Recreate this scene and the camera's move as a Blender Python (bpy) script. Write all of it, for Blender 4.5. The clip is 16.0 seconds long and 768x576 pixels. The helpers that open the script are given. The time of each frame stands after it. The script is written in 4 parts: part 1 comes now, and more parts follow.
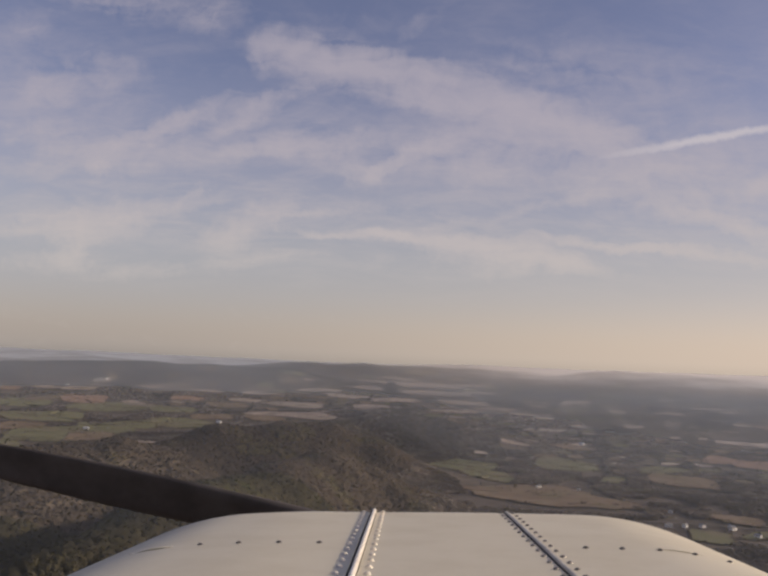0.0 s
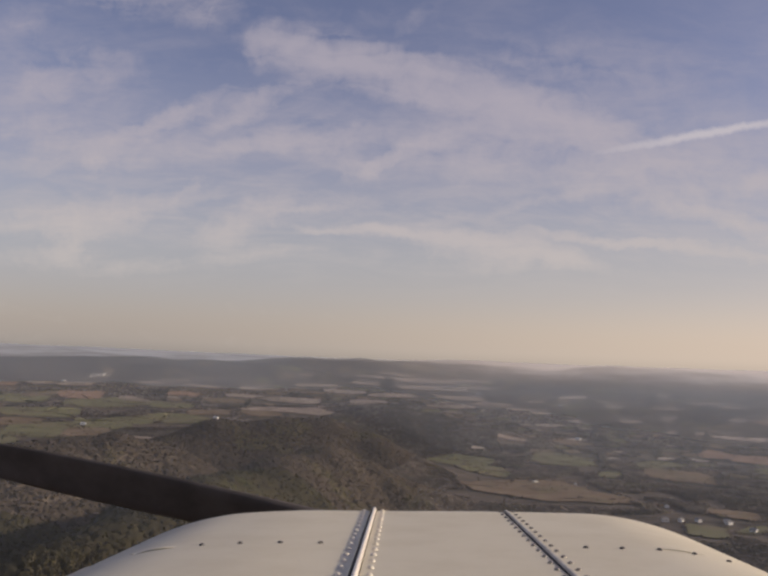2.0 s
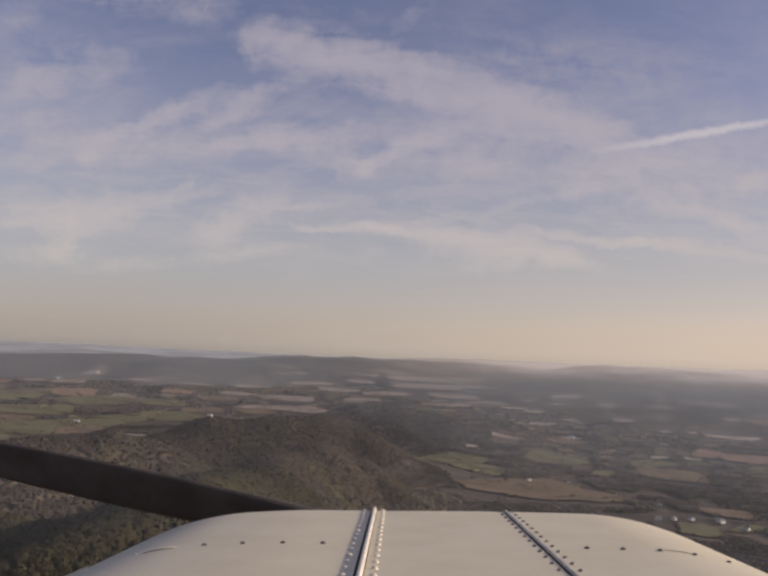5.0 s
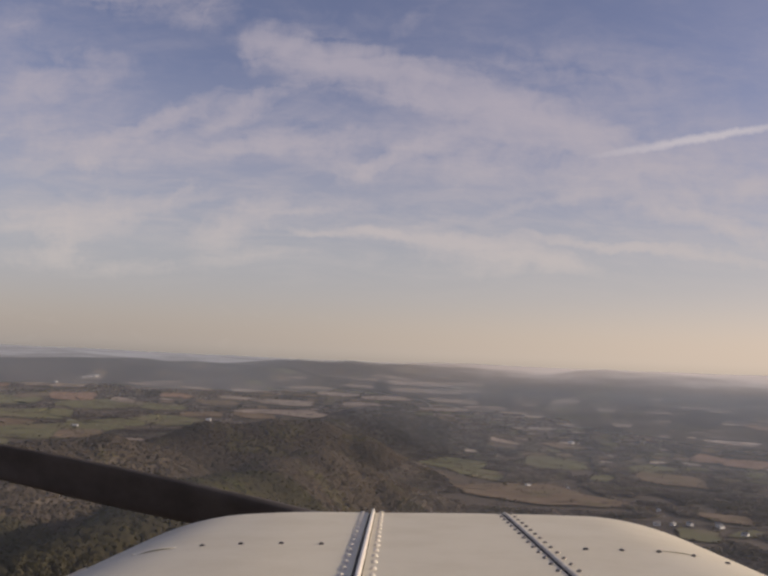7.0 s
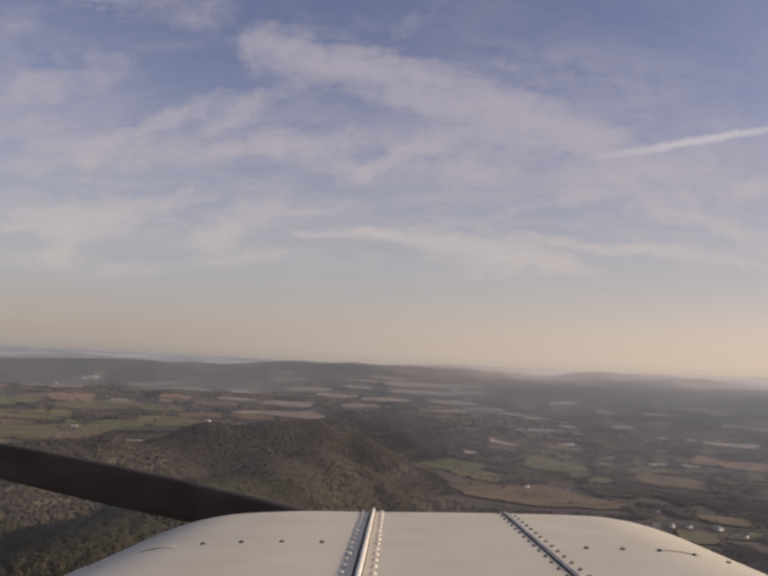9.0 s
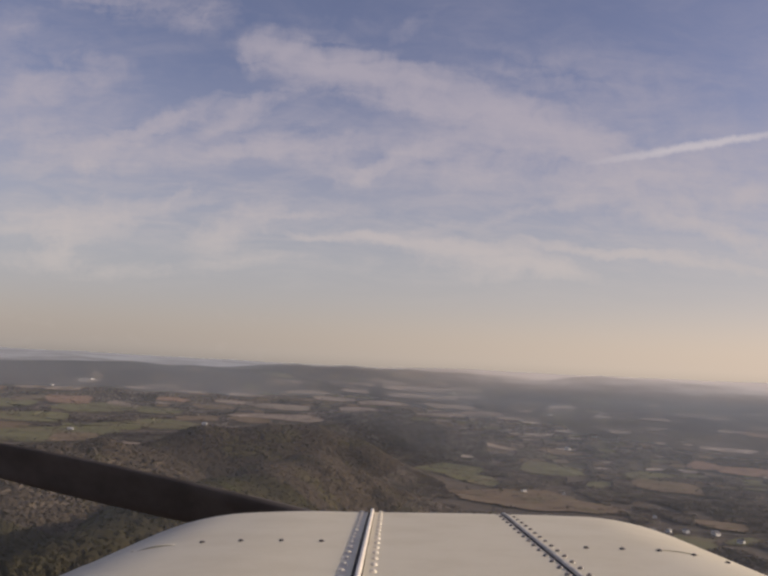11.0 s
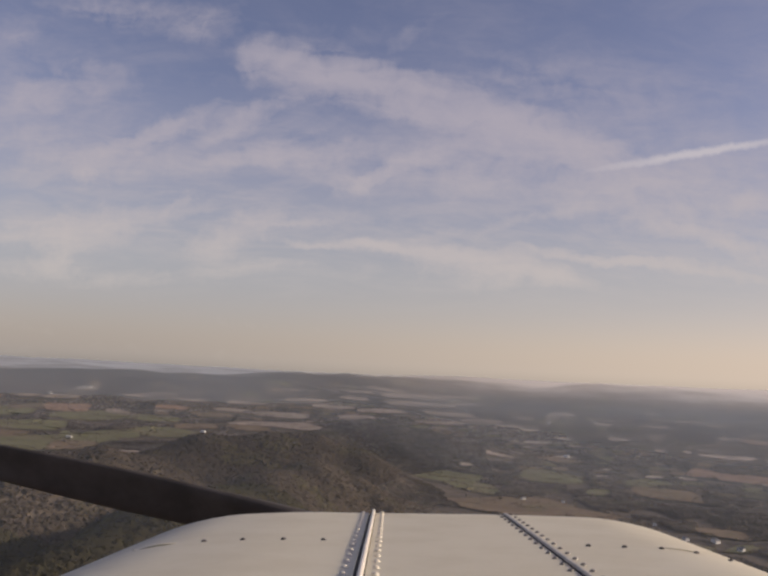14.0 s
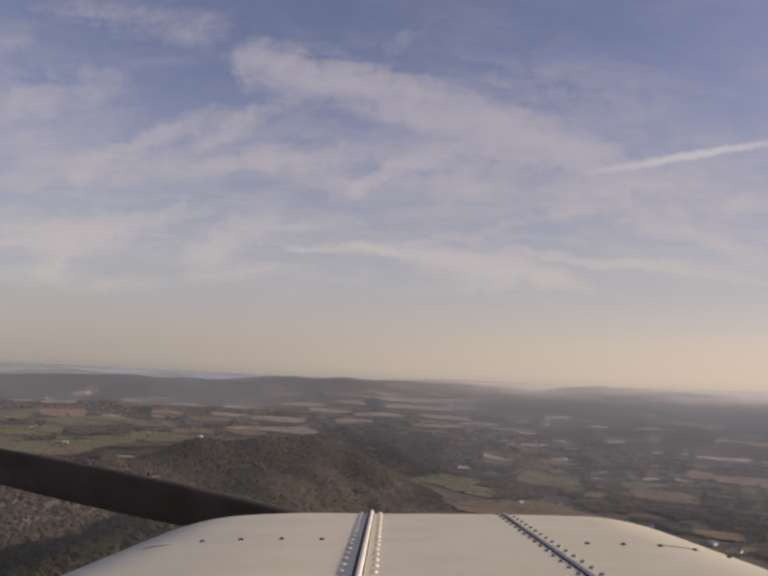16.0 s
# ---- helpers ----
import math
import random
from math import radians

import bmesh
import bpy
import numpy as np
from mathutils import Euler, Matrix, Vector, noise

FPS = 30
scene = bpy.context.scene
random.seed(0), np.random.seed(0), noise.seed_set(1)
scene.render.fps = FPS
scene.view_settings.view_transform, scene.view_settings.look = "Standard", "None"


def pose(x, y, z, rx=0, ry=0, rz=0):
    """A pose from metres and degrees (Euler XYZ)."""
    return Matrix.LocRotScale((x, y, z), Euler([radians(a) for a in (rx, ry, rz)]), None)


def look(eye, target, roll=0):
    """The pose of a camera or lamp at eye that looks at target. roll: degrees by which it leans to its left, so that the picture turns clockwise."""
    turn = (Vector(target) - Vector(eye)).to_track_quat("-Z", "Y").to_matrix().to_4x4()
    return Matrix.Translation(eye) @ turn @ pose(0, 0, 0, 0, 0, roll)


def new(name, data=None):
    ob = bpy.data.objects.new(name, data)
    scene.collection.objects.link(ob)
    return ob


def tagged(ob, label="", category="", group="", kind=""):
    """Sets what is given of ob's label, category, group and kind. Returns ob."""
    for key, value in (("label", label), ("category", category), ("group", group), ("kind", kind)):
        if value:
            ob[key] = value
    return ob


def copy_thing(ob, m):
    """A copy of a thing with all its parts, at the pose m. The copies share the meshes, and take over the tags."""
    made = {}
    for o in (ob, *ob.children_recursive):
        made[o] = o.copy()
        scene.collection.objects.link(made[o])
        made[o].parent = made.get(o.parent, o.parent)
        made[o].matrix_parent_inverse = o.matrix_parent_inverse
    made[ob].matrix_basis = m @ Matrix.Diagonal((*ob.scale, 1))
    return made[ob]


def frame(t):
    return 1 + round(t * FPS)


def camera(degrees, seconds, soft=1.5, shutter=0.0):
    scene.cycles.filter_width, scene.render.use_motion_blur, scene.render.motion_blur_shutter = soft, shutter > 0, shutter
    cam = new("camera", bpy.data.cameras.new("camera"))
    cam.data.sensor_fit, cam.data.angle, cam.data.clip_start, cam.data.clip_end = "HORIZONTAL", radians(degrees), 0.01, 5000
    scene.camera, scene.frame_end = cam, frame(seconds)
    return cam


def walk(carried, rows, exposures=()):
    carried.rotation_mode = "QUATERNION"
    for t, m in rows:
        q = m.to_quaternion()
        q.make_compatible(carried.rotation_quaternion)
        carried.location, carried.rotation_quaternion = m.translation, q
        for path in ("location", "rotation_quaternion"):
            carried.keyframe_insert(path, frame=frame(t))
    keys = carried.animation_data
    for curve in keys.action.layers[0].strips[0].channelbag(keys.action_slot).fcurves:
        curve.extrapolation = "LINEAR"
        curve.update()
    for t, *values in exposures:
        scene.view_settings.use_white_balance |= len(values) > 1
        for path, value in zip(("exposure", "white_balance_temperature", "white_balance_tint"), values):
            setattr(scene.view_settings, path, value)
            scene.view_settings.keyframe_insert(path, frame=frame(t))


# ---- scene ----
cam = camera(52, 16.0, soft=2.7)
PATH = [
    (0, pose(0.0144, 0.0036, 270.0061, 95.535, -2.136, 0.515)),
    (0.5, pose(0.0133, 0.0023, 270.0077, 95.574, -2.125, 0.486)),
    (1, pose(0.0133, 0.0029, 270.0085, 95.321, -2.064, 0.457)),
    (1.5, pose(0.0115, 0.0008, 270.0110, 95.467, -2.051, 0.428)),
    (2, pose(0.0098, 0.0012, 270.0121, 95.208, -2.074, 0.294)),
    (2.5, pose(0.0085, 0.0002, 270.0136, 95.3, -2.023, 0.269)),
    (3, pose(0.0077, -0.0002, 270.0139, 95.244, -2.151, 0.221)),
    (3.5, pose(0.0089, 0.0009, 270.0142, 95.11, -2.058, 0.197)),
    (4, pose(0.0071, -0.0006, 270.0140, 95.26, -2.194, 0.216)),
    (4.5, pose(0.0047, -0.0013, 270.0151, 95.155, -2.27, 0.143)),
    (5, pose(0.0001, -0.0023, 270.0151, 95.093, -2.239, -0.112)),
    (7.5, pose(0.0006, -0.0018, 270.0100, 95.463, -2.352, -0.189)),
    (8, pose(0.001, -0.0014, 270.0104, 95.359, -2.347, -0.221)),
    (8.5, pose(-0.0007, -0.0014, 270.0088, 95.373, -2.392, -0.258)),
    (9, pose(-0.0012, -0.0017, 270.0072, 95.523, -2.448, -0.23)),
    (11.5, pose(-0.0047, -0.002, 270.0010, 95.853, -2.733, -0.423)),
    (12, pose(-0.0036, -0.0014, 270.0001, 95.917, -2.747, -0.359)),
    (12.5, pose(-0.0033, -0.0003, 269.9973, 95.862, -2.709, -0.355)),
    (13, pose(-0.0042, -0.0011, 269.9961, 95.969, -2.617, -0.374)),
    (13.5, pose(-0.005, -0.0011, 269.9934, 96.187, -2.676, -0.412)),
    (14, pose(-0.0073, -0.0023, 269.9908, 96.346, -2.626, -0.5)),
    (14.5, pose(-0.0107, -0.003, 269.9912, 96.262, -2.65, -0.664)),
    (15, pose(-0.0098, -0.0022, 269.9895, 96.382, -2.616, -0.694)),
    (15.5, pose(-0.0082, -0.0015, 269.9861, 96.578, -2.401, -0.703)),
    (16, pose(-0.0081, -0.0015, 269.9855, 96.614, -2.312, -0.723)),
]
walk(cam, PATH, [(0, 0.08, 6700, 9.5), (16, 0.08, 6700, 9.5)])

# ---- world, sun, exposure ----
SUN_AZ, SUN_EL = 92.0, 18.0  # degrees to the right of the flight's way, and above the horizon
CAM_Z = 270.0

world = bpy.data.worlds.new("sky")
scene.world = world
world.use_nodes = True


class Net:
    """Short hand for node trees."""

    def __init__(self, tree):
        self.t = tree
        tree.nodes.clear()

    def n(self, kind, ins=None, operation=None, use_clamp=None, data_type=None, interpolation_type=None, gradient_type=None, vector_type=None):
        nd = self.t.nodes.new(kind)
        if operation:
            nd.operation = operation
        if use_clamp:
            nd.use_clamp = True
        if data_type:
            nd.data_type = data_type
        if interpolation_type:
            nd.interpolation_type = interpolation_type
        if gradient_type:
            nd.gradient_type = gradient_type
        if vector_type:
            nd.vector_type = vector_type
        for k, v in (ins or {}).items():
            if isinstance(v, bpy.types.NodeSocket):
                self.t.links.new(v, nd.inputs[k])
            else:
                nd.inputs[k].default_value = v
        return nd

    def math(self, op, a, b=0.0, clamp=False):
        return self.n("ShaderNodeMath", {0: a, 1: b}, operation=op, use_clamp=clamp).outputs[0]

    def noise(self, vec, scale, detail=4.0, rough=0.55, out=0, distortion=0.0):
        return self.n("ShaderNodeTexNoise", {"Vector": vec, "Scale": scale, "Detail": detail, "Roughness": rough, "Distortion": distortion}).outputs[out]

    def mix(self, f, a, b):
        nd = self.n("ShaderNodeMix", data_type="RGBA")
        for i, v in ((0, f), (6, a), (7, b)):
            if isinstance(v, bpy.types.NodeSocket):
                self.t.links.new(v, nd.inputs[i])
            else:
                nd.inputs[i].default_value = v if i == 0 else (*v[:3], 1)
        return nd.outputs[2]

    def ramp(self, f, a, b, lo=0.0, hi=1.0, smooth=True):
        return self.n("ShaderNodeMapRange", {0: f, 1: a, 2: b, 3: lo, 4: hi}, interpolation_type="SMOOTHSTEP" if smooth else "LINEAR").outputs[0]


# Cirrus banks: across, up (as slopes from the flight's way), half length, half width, lean in degrees, weight
CIRRUS_TOP = [(-0.392, 0.462, 0.078, 0.0227, -6, 0.40), (-0.258, 0.456, 0.062, 0.0260, -4, 0.44), (-0.335, 0.474, 0.060, 0.0161, -2, 0.25), (-0.152, 0.412, 0.060, 0.026, -4, 0.6), (-0.092, 0.397, 0.096, 0.0386, -8, 0.8), (-0.001, 0.373, 0.109, 0.0384, -12, 0.8), (0.089, 0.353, 0.109, 0.037, -13, 0.75), (0.186, 0.328, 0.108, 0.0329, -13, 0.7), (0.269, 0.305, 0.07, 0.0223, -14, 0.6), (0.022, 0.449, 0.059, 0.0093, 31, 0.12), (0.184, 0.409, 0.071, 0.0106, 13, 0.10), (-0.499, 0.415, 0.045, 0.0335, 2, 0.26), (-0.421, 0.365, 0.083, 0.0346, 7, 0.45), (-0.473, 0.339, 0.051, 0.0265, 13, 0.3)]
CIRRUS_MIDDLE = [(-0.28, 0.315, 0.095, 0.0132, 21, 0.6), (-0.188, 0.332, 0.089, 0.0132, 23, 0.6), (-0.316, 0.29, 0.07, 0.0144, 23, 0.55), (-0.218, 0.304, 0.076, 0.0118, 25, 0.45), (-0.163, 0.285, 0.089, 0.017, 17, 0.7), (-0.099, 0.28, 0.076, 0.0169, 9, 0.6), (-0.06, 0.256, 0.057, 0.0168, -12, 0.5), (0.003, 0.264, 0.083, 0.0103, 28, 0.55), (-0.038, 0.242, 0.032, 0.0103, 19, 0.3), (-0.385, 0.239, 0.013, 0.022, 2, 0.5), (-0.409, 0.26, 0.095, 0.0235, 11, 0.5), (-0.469, 0.287, 0.07, 0.0236, 7, 0.55), (-0.252, 0.215, 0.025, 0.0065, 41, 0.5), (-0.313, 0.245, 0.101, 0.026, 9, 0.35), (0.066, 0.29, 0.128, 0.0261, 6, 0.35), (0.137, 0.264, 0.127, 0.022, 9, 0.3)]
CIRRUS_LOW = [(-0.371, 0.172, 0.069, 0.0269, 8, 0.75), (-0.412, 0.135, 0.031, 0.0256, 64, 0.5), (-0.459, 0.168, 0.069, 0.0218, 6, 0.5), (-0.29, 0.191, 0.075, 0.0103, 11, 0.4), (-0.195, 0.17, 0.066, 0.0218, 25, 0.85), (-0.126, 0.182, 0.057, 0.0058, 11, 0.6), (-0.106, 0.161, 0.063, 0.0051, -4, 0.5), (-0.018, 0.16, 0.107, 0.0076, -1, 0.52), (0.07, 0.159, 0.119, 0.0095, -2, 0.8), (0.128, 0.139, 0.107, 0.0216, -3, 0.8), (0.209, 0.136, 0.069, 0.0127, -6, 0.6), (0.259, 0.163, 0.119, 0.007, -2, 0.8), (0.385, 0.153, 0.119, 0.0083, -6, 0.95), (0.435, 0.186, 0.081, 0.0142, -13, 1.0), (0.476, 0.241, 0.044, 0.0142, 2, 0.8), (0.151, 0.2, 0.121, 0.0057, 17, 0.2)]
CIRRUS_THIN = [(0.226, 0.219, 0.115, 0.0077, 12, 0.2), (0.057, 0.18, 0.101, 0.0064, 15, 0.25), (-0.057, 0.198, 0.114, 0.0167, 6, 0.3), (0.353, 0.221, 0.126, 0.0219, -2, 0.3), (0.321, 0.259, 0.121, 0.0194, 4, 0.25), (-0.455, 0.118, 0.087, 0.014, 6, 0.35), (-0.304, 0.111, 0.125, 0.0101, 4, 0.3), (-0.18, 0.129, 0.113, 0.0089, 5, 0.3), (0.194, 0.273, 0.191, 0.0521, 2, 0.34), (0.372, 0.248, 0.152, 0.0453, 2, 0.36), (0.211, 0.372, 0.178, 0.0465, -12, 0.22), (0.416, 0.308, 0.128, 0.0392, 6, 0.2), (0.319, 0.396, 0.166, 0.0334, -10, 0.15)]
CONTRAIL = (0.412, 0.3090, 0.170, 0.0074, 12.2, 1.0)


def make_sky():
    k = Net(world.node_tree)
    sky = k.n("ShaderNodeTexSky")
    sky.sky_type, sky.sun_disc = "NISHITA", False
    sky.sun_elevation, sky.sun_rotation = radians(SUN_EL), radians(SUN_AZ)
    sky.altitude, sky.air_density, sky.dust_density, sky.ozone_density = 300, 1.0, 1.5, 2.0
    way = k.n("ShaderNodeTexCoord").outputs["Generated"]
    xyz = k.n("ShaderNodeSeparateXYZ", {0: way})
    x, y, z = xyz.outputs
    ahead = k.math("MAXIMUM", y, 0.02)
    u, v = k.math("DIVIDE", x, ahead), k.math("DIVIDE", z, ahead)
    uv = k.n("ShaderNodeCombineXYZ", {0: u, 1: v}).outputs[0]
    # cirrus sheet seen in perspective, for streaks all round the sky
    lift = k.math("ADD", k.math("MAXIMUM", z, 0.0), 0.22)
    layer = k.n("ShaderNodeCombineXYZ", {0: k.math("DIVIDE", x, lift), 1: k.math("DIVIDE", y, lift)}).outputs[0]
    turned = k.n("ShaderNodeMapping", {"Vector": layer, "Rotation": (0, 0, radians(-20)), "Scale": (1.1, 1.9, 1)}).outputs[0]
    streak = k.noise(turned, 2.4, 7, 0.60, distortion=0.7)
    fine = k.noise(turned, 7.0, 7, 0.66, distortion=0.8)
    # ragged edges of the banks
    warp = k.noise(uv, 7.0, 6, 0.6, out=1)
    off = k.n("ShaderNodeVectorMath", {0: warp, 1: (0.5, 0.5, 0.5)}, operation="SUBTRACT").outputs[0]
    off = k.n("ShaderNodeVectorMath", {0: off, 1: (0.09, 0.05, 0.0)}, operation="MULTIPLY").outputs[0]
    bent = k.n("ShaderNodeVectorMath", {0: uv, 1: off}, operation="ADD").outputs[0]
    tear = k.n("ShaderNodeVectorMath", {0: k.noise(uv, 28.0, 4, 0.58, out=1), 1: (0.5, 0.5, 0.5)}, operation="SUBTRACT").outputs[0]
    tear = k.n("ShaderNodeVectorMath", {0: tear, 1: (0.035, 0.02, 0.0)}, operation="MULTIPLY").outputs[0]
    bent = k.n("ShaderNodeVectorMath", {0: bent, 1: tear}, operation="ADD").outputs[0]

    def bank(vec, b):
        m = k.n("ShaderNodeMapping", {"Vector": vec, "Location": (b[0], b[1], 0), "Rotation": (0, 0, radians(b[4])), "Scale": (b[2], b[3], 1)}, vector_type="TEXTURE")
        g = k.n("ShaderNodeTexGradient", {"Vector": m.outputs[0]}, gradient_type="SPHERICAL").outputs["Fac"]
        return k.math("MULTIPLY", g, b[5])

    total = None
    for b in CIRRUS_TOP + CIRRUS_MIDDLE + CIRRUS_LOW + CIRRUS_THIN:
        g = bank(bent, (*b[:2], b[2] * 1.2, b[3] * 1.35, *b[4:]))
        total = g if total is None else k.math("ADD", total, g)
    # fibres drawn out by the wind: rising aloft, level lower down
    rising = k.n("ShaderNodeMapping", {"Vector": bent, "Rotation": (0, 0, radians(-20)), "Scale": (5.0, 34.0, 1)}).outputs[0]
    level = k.n("ShaderNodeMapping", {"Vector": bent, "Rotation": (0, 0, radians(4)), "Scale": (5.0, 42.0, 1)}).outputs[0]
    up = k.ramp(v, 0.18, 0.25)
    fibre = k.math("ADD", k.math("MULTIPLY", k.noise(rising, 1.0, 5, 0.55, distortion=0.5), up), k.math("MULTIPLY", k.noise(level, 1.0, 5, 0.55, distortion=0.3), k.math("SUBTRACT", 1.0, up)))
    puff = k.noise(uv, 30.0, 5, 0.58, distortion=0.6)
    grain = k.math("ADD", k.math("MULTIPLY", k.math("SUBTRACT", fibre, 0.5), 1.15), k.math("MULTIPLY", k.math("SUBTRACT", puff, 0.5), 0.85))
    body = k.math("MULTIPLY", k.math("MINIMUM", total, 0.9), 0.80)
    dense = k.ramp(k.math("ADD", body, k.math("MULTIPLY", grain, k.ramp(body, 0.0, 0.30, 0.18, 1.0))), 0.02, 0.80, 0.0, 0.90, smooth=False)
    # a thin veil between the banks
    veil = k.math("MULTIPLY", k.ramp(streak, 0.34, 0.66, 0.05, 0.36), k.ramp(fine, 0.30, 0.70, 0.6, 1.3))
    dense = k.math("ADD", dense, k.math("MULTIPLY", veil, k.math("MULTIPLY", k.ramp(z, 0.06, 0.2), k.ramp(z, 0.24, 0.40, 1.0, 0.3))))
    small = k.n("ShaderNodeVectorMath", {0: k.n("ShaderNodeVectorMath", {0: k.noise(uv, 60.0, 3, 0.6, out=1), 1: (0.5, 0.5, 0.5)}, operation="SUBTRACT").outputs[0], 1: (0.004, 0.009, 0)}, operation="MULTIPLY").outputs[0]
    trail = bank(k.n("ShaderNodeVectorMath", {0: uv, 1: small}, operation="ADD").outputs[0], CONTRAIL)
    dense = k.math("SUBTRACT", 1.0, k.math("POWER", 2.718, k.math("MULTIPLY", dense, -1.4)))
    # cirrus is whiter aloft and warmer in the low haze
    cloud = k.mix(k.ramp(z, 0.02, 0.35), CLOUD_LOW, CLOUD_HIGH)
    lit = k.n("ShaderNodeVectorMath", {0: sky.outputs[0], 1: SKY_TINT}, operation="MULTIPLY").outputs[0]
    # haze near the horizon, warmer and brighter towards the sun
    side = k.ramp(k.math("MULTIPLY", x, 1.0), -0.5, 0.6)
    haze = k.mix(side, HAZE_FAR, HAZE_SUN)
    lit = k.mix(k.ramp(z, -0.02, 0.19, HAZE_TOP, 0.0, smooth=False), lit, haze)
    # the lowest air is thick and dull
    lit = k.n("ShaderNodeVectorMath", {0: lit, "Scale": k.ramp(z, -0.004, 0.016, 0.86, 1.0)}, operation="SCALE").outputs[0]
    # a milky sheet thickens towards the lower sky
    sheet = k.mix(k.ramp(z, 0.12, 0.28), SHEET_LOW, SHEET_HIGH)
    lit = k.mix(k.math("MULTIPLY", k.ramp(z, 0.38, 0.20, 0.0, 0.45), k.ramp(z, 0.03, 0.13)), lit, sheet)
    col = k.mix(dense, lit, cloud)
    col = k.mix(k.ramp(trail, 0.0, 0.7, 0.0, 0.75, smooth=False), col, (5.4, 5.0, 5.4))
    bg = k.n("ShaderNodeBackground", {"Color": col, "Strength": 0.1})
    k.t.links.new(bg.outputs[0], k.n("ShaderNodeOutputWorld").inputs[0])


SKY_TINT = (1.30, 0.972, 1.05)
CLOUD_LOW, CLOUD_HIGH = (5.65, 5.10, 4.80), (4.22, 3.84, 4.45)
SHEET_LOW, SHEET_HIGH = (3.95, 4.00, 4.15), (3.45, 3.38, 4.15)
HAZE_FAR, HAZE_SUN, HAZE_TOP = (3.62, 3.36, 3.22), (6.75, 5.75, 4.9), 0.9
make_sky()

sun_data = bpy.data.lights.new("sun", "SUN")
sun_data.energy, sun_data.angle, sun_data.color = 3.75, radians(0.6), (1.0, 0.84, 0.66)
sun = new("sun", sun_data)
az, el = radians(SUN_AZ), radians(SUN_EL)
sun.matrix_world = look((math.sin(az) * math.cos(el) * 50, math.cos(az) * math.cos(el) * 50, 300 + math.sin(el) * 50), (0, 0, 300))


# ---- materials ----
def material(name, rough=0.8, metal=0.0, spec=0.5):
    m = bpy.data.materials.new(name)
    m.use_nodes = True
    k = Net(m.node_tree)
    out = k.n("ShaderNodeOutputMaterial")
    b = k.n("ShaderNodeBsdfPrincipled", {"Roughness": rough, "Metallic": metal, "Specular IOR Level": spec})
    k.t.links.new(b.outputs[0], out.inputs[0])
    return m, k, b


def grained(name, dark, light, scale, rough=0.8, big=None, share=0.4, bump=0.0, metal=0.0, spec=0.5, detail=6):
    m, k, b = material(name, rough, metal, spec)
    pos = k.n("ShaderNodeNewGeometry").outputs["Position"]
    f = k.ramp(k.noise(pos, scale, detail, 0.6), 0.3, 0.7)
    if big:
        f = k.math("ADD", k.math("MULTIPLY", f, 1 - share), k.math("MULTIPLY", k.ramp(k.noise(pos, big, 4), 0.38, 0.62), share))
    k.t.links.new(k.mix(f, dark, light), b.inputs["Base Color"])
    if bump:
        h = k.n("ShaderNodeBump", {"Height": f, "Strength": 0.6, "Distance": bump})
        k.t.links.new(h.outputs[0], b.inputs["Normal"])
    return m


def woods(name, tones, patchy=0.0, rough=0.9, sheer=0.68):
    """Leaves and twigs: wide stands, a tone for each tree, some scatter from clump to clump, and odd evergreens."""
    m, k, b = material(name, rough, spec=0.1)
    geo = k.n("ShaderNodeNewGeometry")
    pos = geo.outputs["Position"]
    rnd = geo.outputs["Random Per Island"]
    stand = k.ramp(k.noise(pos, 0.007, 6, 0.65), 0.36, 0.64)
    tree = k.ramp(k.noise(pos, 0.05, 3, 0.6), 0.36, 0.64)
    f = k.math("ADD", k.math("MULTIPLY", stand, 0.5), k.math("MULTIPLY", tree, 0.5))
    c = k.mix(f, tones[0], tones[1])
    # stands that still hold their leaves
    held = k.math("MULTIPLY", k.ramp(k.noise(pos, 0.010, 3, 0.6), 0.52, 0.62), k.ramp(k.noise(pos, 0.13, 2), 0.38, 0.6, 0.15, 0.95))
    c = k.mix(held, c, tones[2])
    block = k.ramp(k.noise(pos, 0.0031, 5, 0.62), 0.47, 0.56, 0.0, patchy)
    c = k.mix(block, c, (tones[0][0] * 0.5, tones[0][1] * 0.52, tones[0][2] * 0.54))
    c = k.mix(k.math("MULTIPLY", rnd, 0.30), c, tones[3])
    k.t.links.new(c, b.inputs["Base Color"])
    thin = k.n("ShaderNodeBsdfTranslucent", {"Color": c})
    both = k.n("ShaderNodeMixShader", {0: sheer, 1: b.outputs[0], 2: thin.outputs[0]})
    k.t.links.new(both.outputs[0], k.t.nodes["Material Output"].inputs[0])
    return m


